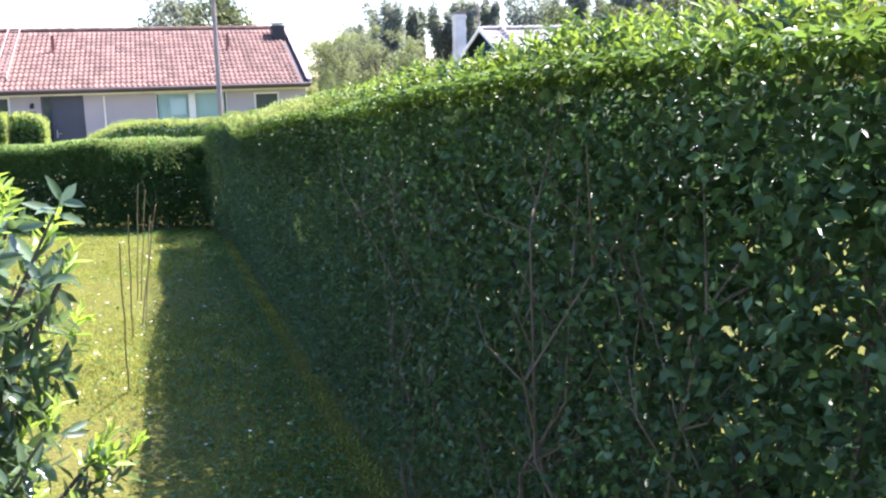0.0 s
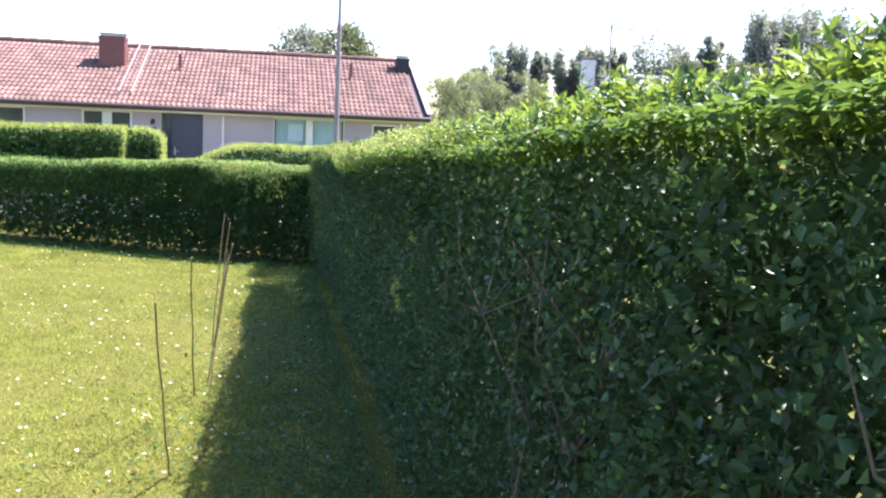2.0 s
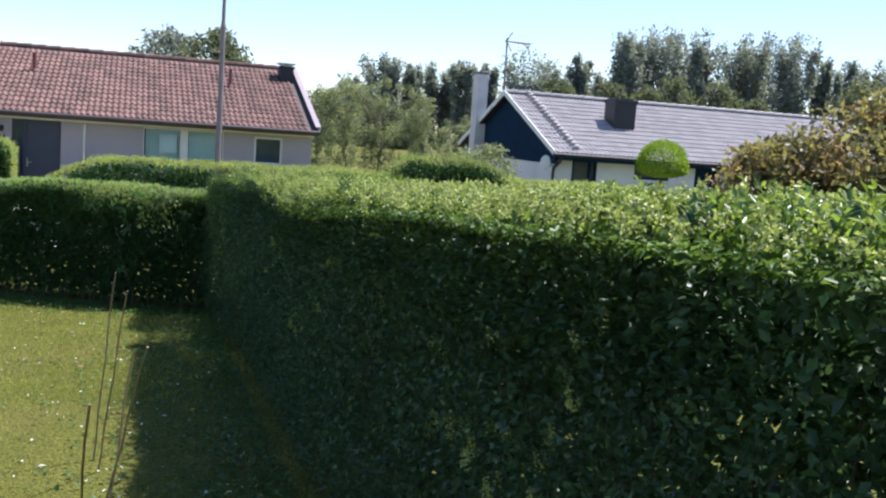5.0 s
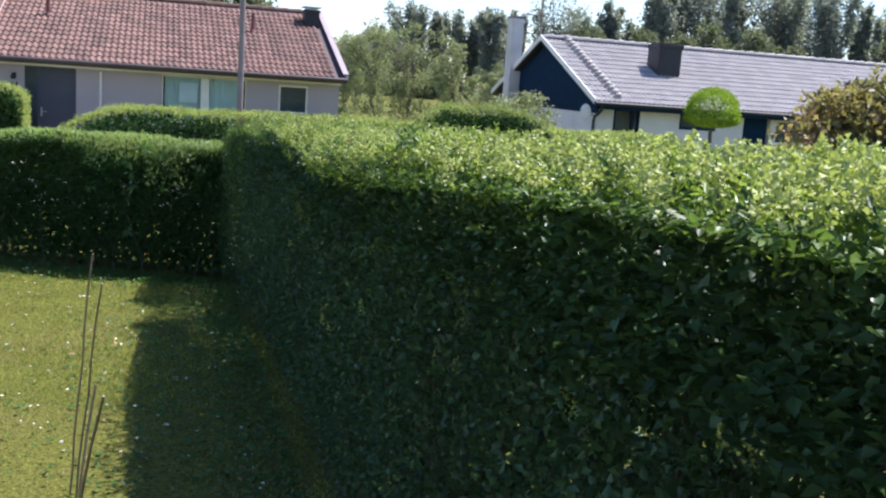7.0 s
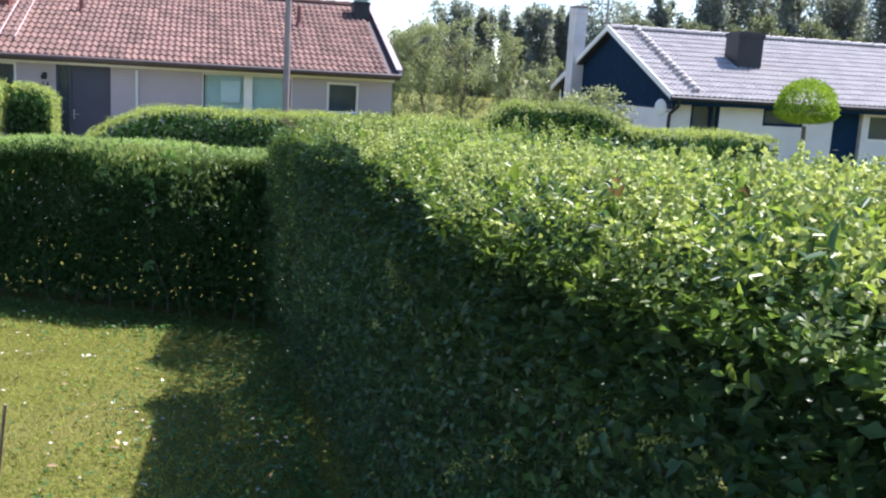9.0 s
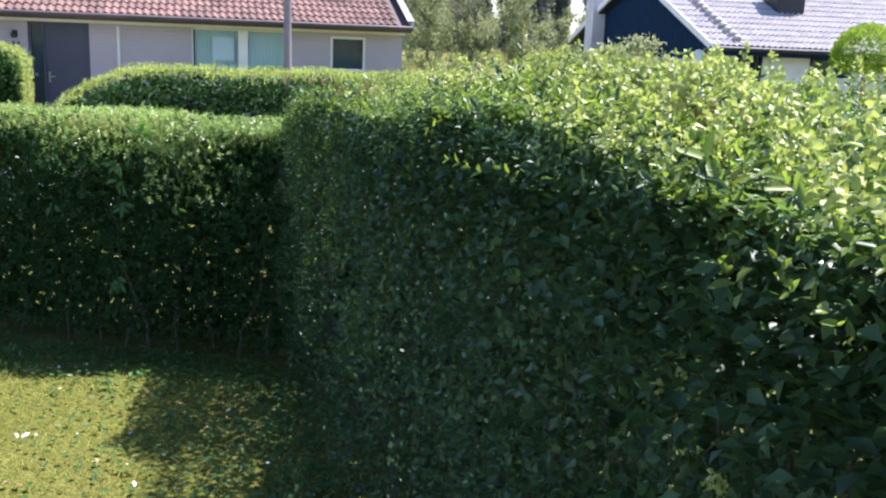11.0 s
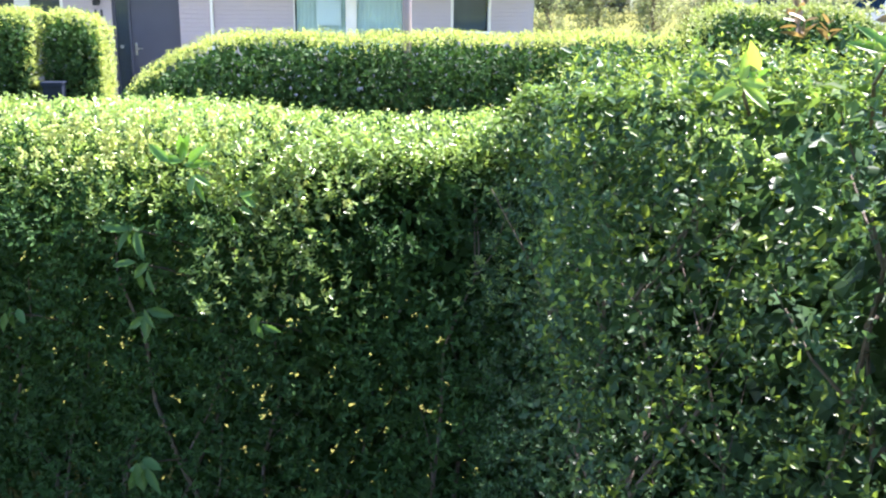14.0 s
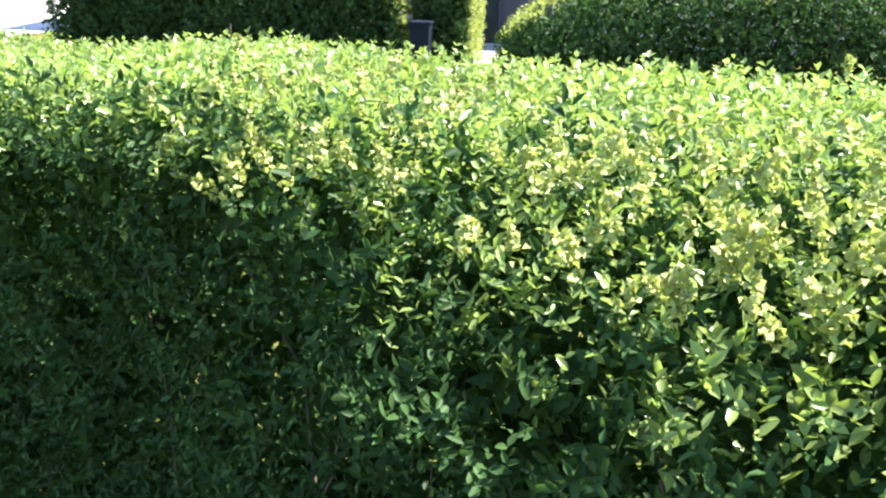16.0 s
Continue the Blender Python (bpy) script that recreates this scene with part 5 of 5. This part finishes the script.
def tree(name, label, x, y, height, width, kind_mat, seed, L, per=40, clumps=90, bare=0.12, shape="poplar", category="tree", group=""):
    """A tapered trunk with limbs and a ragged crown of leaf clumps."""
    g = random.Random(seed)
    z0 = float(ground_z(x, y)) - 0.05
    t = thing(name, (x, y, z0), 0, label, category, group)
    bm = bmesh.new()
    top = height * 0.93
    tr = max(0.03, height * 0.014)
    tube(bm, [(g.gauss(0, width * 0.02) * (i > 0), g.gauss(0, width * 0.02) * (i > 0), z0 + top * i / 6) for i in range(7)], [tr * (1 - 0.9 * i / 6) for i in range(7)], 7)
    centres, radii = [], []
    leaders = [(g.uniform(-0.42, 0.42) * width, g.uniform(-0.35, 0.35) * width, g.uniform(0.84, 1.0)) for _ in range(9)] + [(0.0, 0.0, 1.0)]
    for i in range(clumps):
        f = g.random()
        if shape == "poplar":
            prof = (0.55 + 0.45 * math.sin(math.pi * min(1, f * 1.15 + 0.08))) * (1 if f < 0.75 else (1 - f) / 0.25 * 0.75 + 0.25)
        elif shape == "round":
            prof = math.sqrt(max(0.03, 1 - (2 * f - 1) ** 2))
        else:
            prof = (0.35 + 0.65 * math.sin(math.pi * min(1, f * 0.9 + 0.12)))
        a, rr = g.uniform(0, 2 * math.pi), width / 2 * prof * math.sqrt(g.uniform(0.1, 1))
        z = z0 + height * (bare + (1 - bare) * f * 0.97)
        c = Vector((rr * math.cos(a), rr * math.sin(a), z))
        if shape in ("poplar", "shrub"):
            lx, ly, lh = leaders[i % len(leaders)]
            f = f ** 0.8
            out_f = 0.35 + 0.65 * f
            tight = width * 0.16 * (1.05 - f) + width * 0.03
            c = Vector((lx * out_f + g.gauss(0, tight * 0.7), ly * out_f + g.gauss(0, tight * 0.7), z0 + height * lh * (bare + (1 - bare) * f * 0.97)))
            z = c.z
        centres.append((x + c.x, y + c.y, c.z))
        radii.append(width * (g.uniform(0.09, 0.17) if shape == "round" else g.uniform(0.075, 0.125) if shape == "poplar" else g.uniform(0.04, 0.1)))
        if i % 3 == 0:
            zb = z0 + (z - z0) * g.uniform(0.55, 0.8)
            tube(bm, [(0, 0, zb), (c.x * 0.5, c.y * 0.5, (zb + z) / 2 - 0.02), (c.x, c.y, z)], [tr * 0.35, tr * 0.2, tr * 0.06], 4)
    part("trunk", bm, M_TRUNK, t)
    Vv = crown_leaves(centres, radii, per, L, L * 0.5, 2.0 if shape == "poplar" else 1.0, 0.4)
    Vv[..., 0] -= x
    Vv[..., 1] -= y
    leaves_part("crown", Vv, kind_mat, t)
    return t


# a row of tall trees behind the houses, distance haze painted into their leaf colour
ROW = [(-34.0, 7.0, 4.1), (-31.4, 9.5, 3.8), (-25.7, 12.2, 4.6), (-22.7, 11.9, 2.9), (-18.5, 12.1, 3.8), (-14.3, 12.0, 3.3), (-12.1, 12.7, 2.9), (-6.8, 14.6, 6.8), (-2.3, 11.4, 3.4), (0.5, 14.4, 3.1), (3.8, 12.2, 3.6), (5.9, 16.8, 4.8), (10.0, 18.4, 6.5), (14.3, 18.8, 6.3), (16.8, 17.9, 4.6), (22.3, 17.9, 6.1), (26.7, 19.4, 6.4), (27.9, 18.0, 5.3), (33.7, 16.1, 3.0), (38.1, 15.7, 4.8), (39.8, 14.9, 4.9)]
for i, (x, h, w) in enumerate(ROW):
    tree("poplar_tree", "tall dark grey-green poplar in a distant row", x, 138 + 5 * math.sin(i * 2.1), h, 1.45 * w, M_POPLAR, 40 + i, 0.5, 42, 190, 0.04, "poplar", "tree", "distant tree row")
for i, (x, h, w) in enumerate([(-27.2, 6.4, 6.1), (-21.3, 6.0, 5.9), (-2.1, 10.0, 6.4), (4.3, 10.4, 5.9), (9.5, 9.9, 6.7), (12.4, 11.3, 5.8), (17.5, 10.6, 6.5), (23.0, 9.2, 6.1), (35.5, 12.4, 7.7)]):
    tree("tree", "broad green tree among distant poplars", x, 126 + 3 * math.cos(i * 1.7), h, w, M_OLIVE, 80 + i, 0.42, 46, 100, 0.03, "round", "tree")
tree("tree", "round-crowned tree rising behind the red roof", -26.2, 62, 7.5, 5.0, M_POPLAR, 101, 0.3, 46, 110, 0.2, "round", "tree")
tree("tree", "round-crowned green tree rising behind the red roof", -22.6, 60, 7.4, 5.2, M_OLIVE, 102, 0.3, 46, 110, 0.2, "round", "tree")
for i, (x, y, h, w) in enumerate([(-10.5, 44, 4.5, 3.2), (-8.6, 42, 4.7, 3.2), (-7.0, 43, 4.1, 3.0), (-5.6, 46, 3.3, 3.2), (-12.5, 47, 4.5, 3.2)]):
    tree("willow_shrub", "airy grey-green upright shrub between the houses", x, y, h, w, M_WILLOW, 120 + i, 0.085, 62, 150, 0.02, "shrub", "shrub", "shrubs between the houses")
for i, (x, y, h, w) in enumerate([(2.1, 18.5, 2.5, 2.4), (3.4, 18.0, 3.15, 3.0), (5.0, 18.4, 3.25, 3.2), (6.8, 18.0, 3.05, 3.2)]):
    tree("bronze_shrub", "large rounded shrub with bronze-tinged leaves", x, y, h, w, M_RUSTBUSH, 140 + i, 0.125, 80, 200, 0.0, "round", "shrub", "bronze shrubs")
tree("shrub", "loose pale green shrub before the black gable", -3.3, 27.6, 2.2, 1.9, M_WILLOW, 151, 0.09, 60, 120, 0.0, "round", "shrub")


def topiary():
    x, y = 1.32, 29.0
    g = float(ground_z(x, y))
    t = thing("topiary_tree", (x, y, g), 0, "small ball-clipped topiary tree on a bare stem", "tree")
    bm = bmesh.new()
    tube(bm, [(0, 0, g - 0.03), (0.02, 0, 0.0), (0, 0, 0.75)], [0.06, 0.05, 0.045], 8)
    part("trunk", bm, M_TRUNK, t)
    n = 9000
    q = unit(rng.normal(0, 1, (n, 3))) * (0.66 * rng.uniform(0.55, 1, n) ** 0.33 + rng.normal(0, 0.02, n))[:, None]
    q[:, 2] = np.where(q[:, 2] < -0.12, -0.12 + (q[:, 2] + 0.12) * 0.32, q[:, 2])
    P = q + np.array((0, 0, 1.12))
    leaves_part("crown", leaf_verts(P, q + rng.normal(0, 0.35, (n, 3)) + np.array((0, 0, 0.2)), rng.normal(0, 1, (n, 3)), np.full(n, 0.055), np.full(n, 0.024)), M_TOPIARY, t)


topiary()

plain_hedge("low mounded dark green hedge in the next garden", (-3.9, 25.5), GRID, -1.6, 1.6, -0.6, 0.6, -0.9, 0.92, 260, 0.05, 0.022, M_CONIFER,
            lambda x, y: 0.75 * np.clip((x - 0.4) / 1.2, 0, 1) ** 2 + 0.5 * np.clip((-1.0 - x) / 0.6, 0, 1) ** 2)


# ---- the laurel beside the start ----
def laurel_bush():
    x, y = -1.5, 1.8
    g = float(ground_z(x, y))
    b = thing("laurel_bush", (x, y, g), 0, "glossy large-leaved evergreen bush with bright young shoots", "shrub")
    r = random.Random(21)
    tips = []
    for i in range(175):
        a = r.uniform(0, 2 * math.pi)
        h = r.uniform(0.12, 1.0)
        rad = r.uniform(0.3, 1.0) * (0.62 - 0.18 * h)
        top = g + 0.15 + 1.3 * h
        mid = Vector((rad * 0.45 * math.cos(a), rad * 0.45 * math.sin(a), g + (top - g) * 0.7))
        tip = Vector((rad * math.cos(a), rad * math.sin(a), top))
        bm = bmesh.new()
        tube(bm, [(r.gauss(0, 0.05), r.gauss(0, 0.05), g - 0.02), mid, tip], [0.011, 0.007, 0.003], 5)
        part("branch", bm, M_BARK, b, "thin brown branch")
        tips.append((tip, (tip - mid).normalized()))
    T, Dt = np.array([t for t, _ in tips]), np.array([d for _, d in tips])
    # older leaves in loose whorls down each branch, drooping
    old = []
    for back, size, droop in ((0.03, 0.075, 0.3), (0.1, 0.085, 0.5), (0.19, 0.085, 0.65), (0.3, 0.08, 0.7), (0.44, 0.08, 0.7)):
        P = T - Dt * back + rng.normal(0, 0.012, T.shape)
        old.append(shoots(P, Dt * 0.7 - np.array((0, 0, droop)) + rng.normal(0, 0.2, T.shape), np.full(len(T), 0.06), 3, size, size * 0.36, 1.0, 0.14))
    leaves_part("leaves", np.concatenate(old), M_LAUREL, b, "dark glossy leaves")
    young = Dt + np.array((0.25, 0, 0.75)) + rng.normal(0, 0.12, T.shape)
    strong = rng.uniform(0, 1, len(T)) < 0.75
    leaves_part("young_shoot", shoots(T[strong], young[strong], np.full(int(strong.sum()), 0.085), 6, 0.058, 0.0145, 0.5, 0.18), M_LAURELNEW, b, "bright yellow-green young shoots")


laurel_bush()


def hedge_seedling(p, size, n, lean, fan, mat, seed, label="large-leaved seedling growing out of the low hedge"):
    """A sprig of larger soft leaves growing out of the hedge: lean 90 points its fan upwards, -90 down."""
    g = np.random.default_rng(seed)
    s = thing("laurel_seedling", (p[0], p[1], p[2] - 0.1), 0, label, "plant", "seedlings in the hedge")
    bm = bmesh.new()
    tube(bm, [(0.02, 0.22, p[2] - 0.1), (0, 0.1, p[2] - 0.04), (0.0, 0.0, p[2])], [0.003, 0.0025, 0.002], 5)
    part("stalk", bm, M_BARK, s)
    a = np.radians(lean + fan * (np.linspace(-1, 1, n) + g.normal(0, 0.12, n)))
    ways = np.stack((np.cos(a), g.uniform(-0.6, 0.15, n), np.sin(a)), 1)
    P = np.tile((0.0, 0.0, p[2]), (n, 1)) + g.normal(0, 0.012, (n, 3)) * np.array((1, 0.5, 1))
    U3 = np.tile((0, -0.8, 0.6), (n, 1)) + g.normal(0, 0.3, (n, 3))
    V6 = leaf_verts(P, ways, U3, size * g.uniform(0.75, 1.15, n), size * 0.36 * g.uniform(0.8, 1.15, n), 0.12, 0.2)
    for q in V6:
        leaves_part("leaf", q[None], mat, s, kind="")


hedge_seedling((-5.97, 13.03, 0.68), 0.078, 6, 85, 80, M_SEEDLING, 1)
hedge_seedling((-5.94, 13.02, 0.65), 0.06, 3, -60, 40, M_SEEDLING, 2)
hedge_seedling((-5.86, 13.06, 0.58), 0.055, 4, -25, 45, M_SEEDLING, 9)
hedge_seedling((-6.11, 13.0, 0.51), 0.078, 5, -130, 75, M_SPRIG, 3)
hedge_seedling((-6.09, 13.0, 0.42), 0.065, 4, -120, 50, M_SPRIG, 4)
hedge_seedling((-6.08, 12.99, 0.3), 0.07, 5, -80, 60, M_SPRIG, 5)
hedge_seedling((-6.5, 12.99, 0.25), 0.06, 4, -90, 50, M_SPRIG, 6)
hedge_seedling((-5.78, 13.0, 0.3), 0.065, 4, -70, 60, M_SPRIG, 8)
hedge_seedling((-6.1, 12.97, -0.12), 0.08, 7, -90, 80, M_SPRIG, 7)
for k, (s, d, z, size, mat) in enumerate(((9.3, 0.15, 1.0, 0.045, M_LAURELNEW), (9.12, 0.22, 1.03, 0.045, M_SEEDLING), (9.45, 0.25, 0.97, 0.04, M_SEEDLING), (9.22, 0.3, 1.03, 0.03, M_REDTIP), (8.95, 0.28, 1.05, 0.042, M_LAURELNEW))):
    p = HEDGE + V * s + U * d
    hedge_seedling((p[0], p[1], z), size, 6, 90, 120, mat, 20 + k, "reddish young shoot standing out of the tall hedge" if mat is M_REDTIP else "broad-leaved yellow-green shoot standing out of the tall hedge")


# ---- canes standing in the lawn ----
def cane(top, foot):
    g = float(ground_z(*foot))
    c = thing("garden_cane", (foot[0], foot[1], g), 0, "thin brown garden cane stuck upright in the lawn", "cane", "canes in the lawn")
    bm = bmesh.new()
    k = 7
    a, b = Vector((0, 0, g - 0.05)), Vector((top[0] - foot[0], top[1] - foot[1], top[2]))
    tube(bm, [a.lerp(b, i / k) + Vector((0.004 * math.sin(i * 2.0), 0, 0)) for i in range(k + 1)], [0.0055 - 0.0016 * i / k for i in range(k + 1)], 6)
    part("shaft", bm, M_CANE, c)


cane((-2.11, 4.17, 0.85), (-2.68, 5.25))
cane((-2.68, 5.44, 0.79), (-3.3, 6.6))
cane((-3.81, 7.97, 0.70), (-3.9, 7.95))
cane((-3.54, 7.53, 0.69), (-3.8, 7.8))
cane((-2.91, 6.33, 0.73), (-3.35, 6.85))
cane((-3.15, 6.75, 0.6), (-3.2, 6.6))


# ---- lawn ----
def lawn():
    """Short mown blades, thickest where the path looks down on them."""
    n = 190000
    x, y = rng.uniform(-10.5, 1.0, n * 2), 1.2 + 11.8 * rng.uniform(0, 1, n * 2) ** 1.15
    off = (x - HEDGE[0]) * U[0] + (y - HEDGE[1]) * U[1]
    keep = (off < 0.25) & (x > -0.95 * y - 2.5)
    x, y = x[keep][:n], y[keep][:n]
    n = len(x)
    a = rng.uniform(0, 6.28, n)
    patch = 0.75 + 0.35 * np.sin(1.9 * x + 0.7 * y) * np.sin(1.3 * y - 0.8 * x + 1.0)
    h, w = rng.uniform(0.014, 0.042, n) * patch, rng.uniform(0.002, 0.0046, n)
    side = np.stack((np.cos(a), np.sin(a), np.zeros(n)), 1) * w[:, None]
    lean = rng.normal(0, 0.75, (n, 2))
    P = np.stack((x, y, ground_z(x, y) - 0.006), 1)
    Vv = np.stack((P - side, P + side, P + np.stack((lean[:, 0] * h, lean[:, 1] * h, h), 1)), 1)
    return tagged(part_np("grass", Vv, np.arange(3 * n).reshape(-1, 3), M_GRASS), "short mown grass with clover and dry patches", "grass", kind="stuff")


lawn()


def scatter(name, label, n, mat, L, W, seed_box, category):
    x0, x1, y0, y1 = seed_box
    x, y = rng.uniform(x0, x1, n), rng.uniform(y0, y1, n)
    off = (x - HEDGE[0]) * U[0] + (y - HEDGE[1]) * U[1]
    keep = off < 0.05
    x, y = x[keep], y[keep]
    n = len(x)
    P = np.stack((x, y, ground_z(x, y) + rng.uniform(0.012, 0.03, n)), 1)
    Vv = leaf_verts(P, np.concatenate((rng.normal(0, 1, (n, 2)), rng.normal(0, 0.15, (n, 1))), 1), np.array((0, 0, 1.0)) + rng.normal(0, 0.25, (n, 3)), L * rng.uniform(0.5, 1.4, n), W * rng.uniform(0.5, 1.3, n))
    ob = leaves_part(name, Vv, mat, None)
    tagged(ob, label, category, kind="stuff")


scatter("fallen_leaves", "small pale fallen leaves and petals on the lawn", 1500, M_PETAL, 0.026, 0.018, (-9, 0, 1.5, 12.8), "leaves")
def weeds():
    """Low broad-leaved weeds in the shade along the hedges."""
    n = 5200
    x, y = rng.uniform(-10, -3.5, n), 13.1 - rng.exponential(0.3, n)
    off = (x - HEDGE[0]) * U[0] + (y - HEDGE[1]) * U[1]
    x2 = rng.uniform(-2.6, 10.2, 9500)
    P2 = HEDGE + V * x2[:, None] + U * (0.12 - rng.exponential(0.36, len(x2)))[:, None]
    x, y = np.concatenate((x[off < 0], P2[:, 0])), np.concatenate((y[off < 0], P2[:, 1]))
    n = len(x)
    P = np.stack((x, y, ground_z(x, y) + rng.uniform(0.005, 0.05, n)), 1)
    W = np.concatenate((rng.normal(0, 1, (n, 2)), rng.uniform(0.0, 0.7, (n, 1))), 1)
    tagged(leaves_part("weeds", leaf_verts(P, W, np.array((0, 0, 1.0)) + rng.normal(0, 0.2, (n, 3)), rng.uniform(0.016, 0.045, n), rng.uniform(0.012, 0.026, n), 0.12, 0.2), M_SPRIG, None), "low broad-leaved weeds along the hedge foot", "weeds", kind="stuff")


weeds()
scatter("dry_leaves", "dry brown leaves lying in the grass", 500, M_DRYLEAF, 0.04, 0.02, (-9, 0, 1.5, 12.8), "leaves")


# ---- roof tiles, the pieces nearest the path single, the rest joined ----
def tile_shape(w=0.3, ln=0.375, rolls=2, thick=0.024, amp=0.044, segs=12):
    """One double-roll roof tile, lower edge at y = 0, in its own flat frame."""
    xs = [w * i / segs for i in range(segs + 1)]
    zf = [amp * (0.5 - 0.5 * math.cos(2 * math.pi * rolls * i / segs)) for i in range(segs + 1)]
    top = [(x, y, z + (0.027 if y == 0 else 0.0)) for y in (0.0, ln) for x, z in zip(xs, zf)]
    k = segs + 1
    faces = [(i, i + 1, k + i + 1, k + i) for i in range(segs)]
    low = [(x, 0.0, z + 0.027 - thick) for x, z in zip(xs, zf)]
    verts = top + low
    faces += [(2 * k + i, 2 * k + i + 1, i + 1, i) for i in range(segs)]
    return np.array(verts), np.array(faces)


def tile_roof(house, roof, u0, u1, v0, z0, v1, z1, mat, mat_piece, near):
    """Courses of tiles from the eave (v0, z0) to the ridge (v1, z1); near: the stretch of u laid as single tiles."""
    w, gauge = 0.3, 0.345
    slope = math.atan2(z1 - z0, v1 - v0)
    length = math.hypot(z1 - z0, v1 - v0)
    verts, faces = tile_shape()
    rows, cols = int(length / gauge), int((u1 - u0) / w)
    base = height_over_root(roof)
    me = bpy.data.meshes.new("tile")
    me.from_pydata([tuple(v) for v in verts], [], [tuple(f) for f in faces])
    me.materials.append(mat_piece)
    turn = Matrix.Rotation(slope, 4, "X")
    R = np.array(turn.to_3x3())
    joined, count = [], 0
    g = random.Random(5)
    for r in range(rows):
        for c in range(cols):
            u = u0 + c * w
            d = r * gauge - 0.04
            p = np.array((u, v0 + d * math.cos(slope), z0 + d * math.sin(slope) + g.uniform(-0.003, 0.003)))
            if near[0] <= u < near[1] and count < 300:
                ob = new("tile", me)
                ob.parent = roof
                ob.matrix_basis = Matrix.Translation((p[0], p[1], p[2] - base)) @ turn
                count += 1
            else:
                joined.append(verts @ R.T + p)
    n = len(joined)
    F = (faces[None] + len(verts) * np.arange(n)[:, None, None]).reshape(-1, 4)
    ob = part_np("tile_course", np.concatenate(joined), F, mat, roof, kind="stuff")
    ob.data.shade_flat()
    # ridge tiles
    bm = bmesh.new()
    for c in range(int((u1 - u0) / 0.4)):
        a = u0 + 0.4 * c
        tube(bm, [(a, v1, z1 + 0.0), (a + 0.42, v1, z1 + 0.015)], [0.072, 0.085], 8)
    part("ridge_tile", bm, mat, roof)


tile_roof(RED, RED_ROOF, -12.98, 1.93, -0.52, 1.385, 4.6, 3.26, M_TILE, M_TILEPIECE, (-4.2, 1.9))
tile_roof(WHITE_OB, WHITE_ROOF, 0.06, 13.6, -0.02, 1.25, 4.35, 3.07, M_GREYTILE, M_GREYPIECE, (0.0, 6.9))
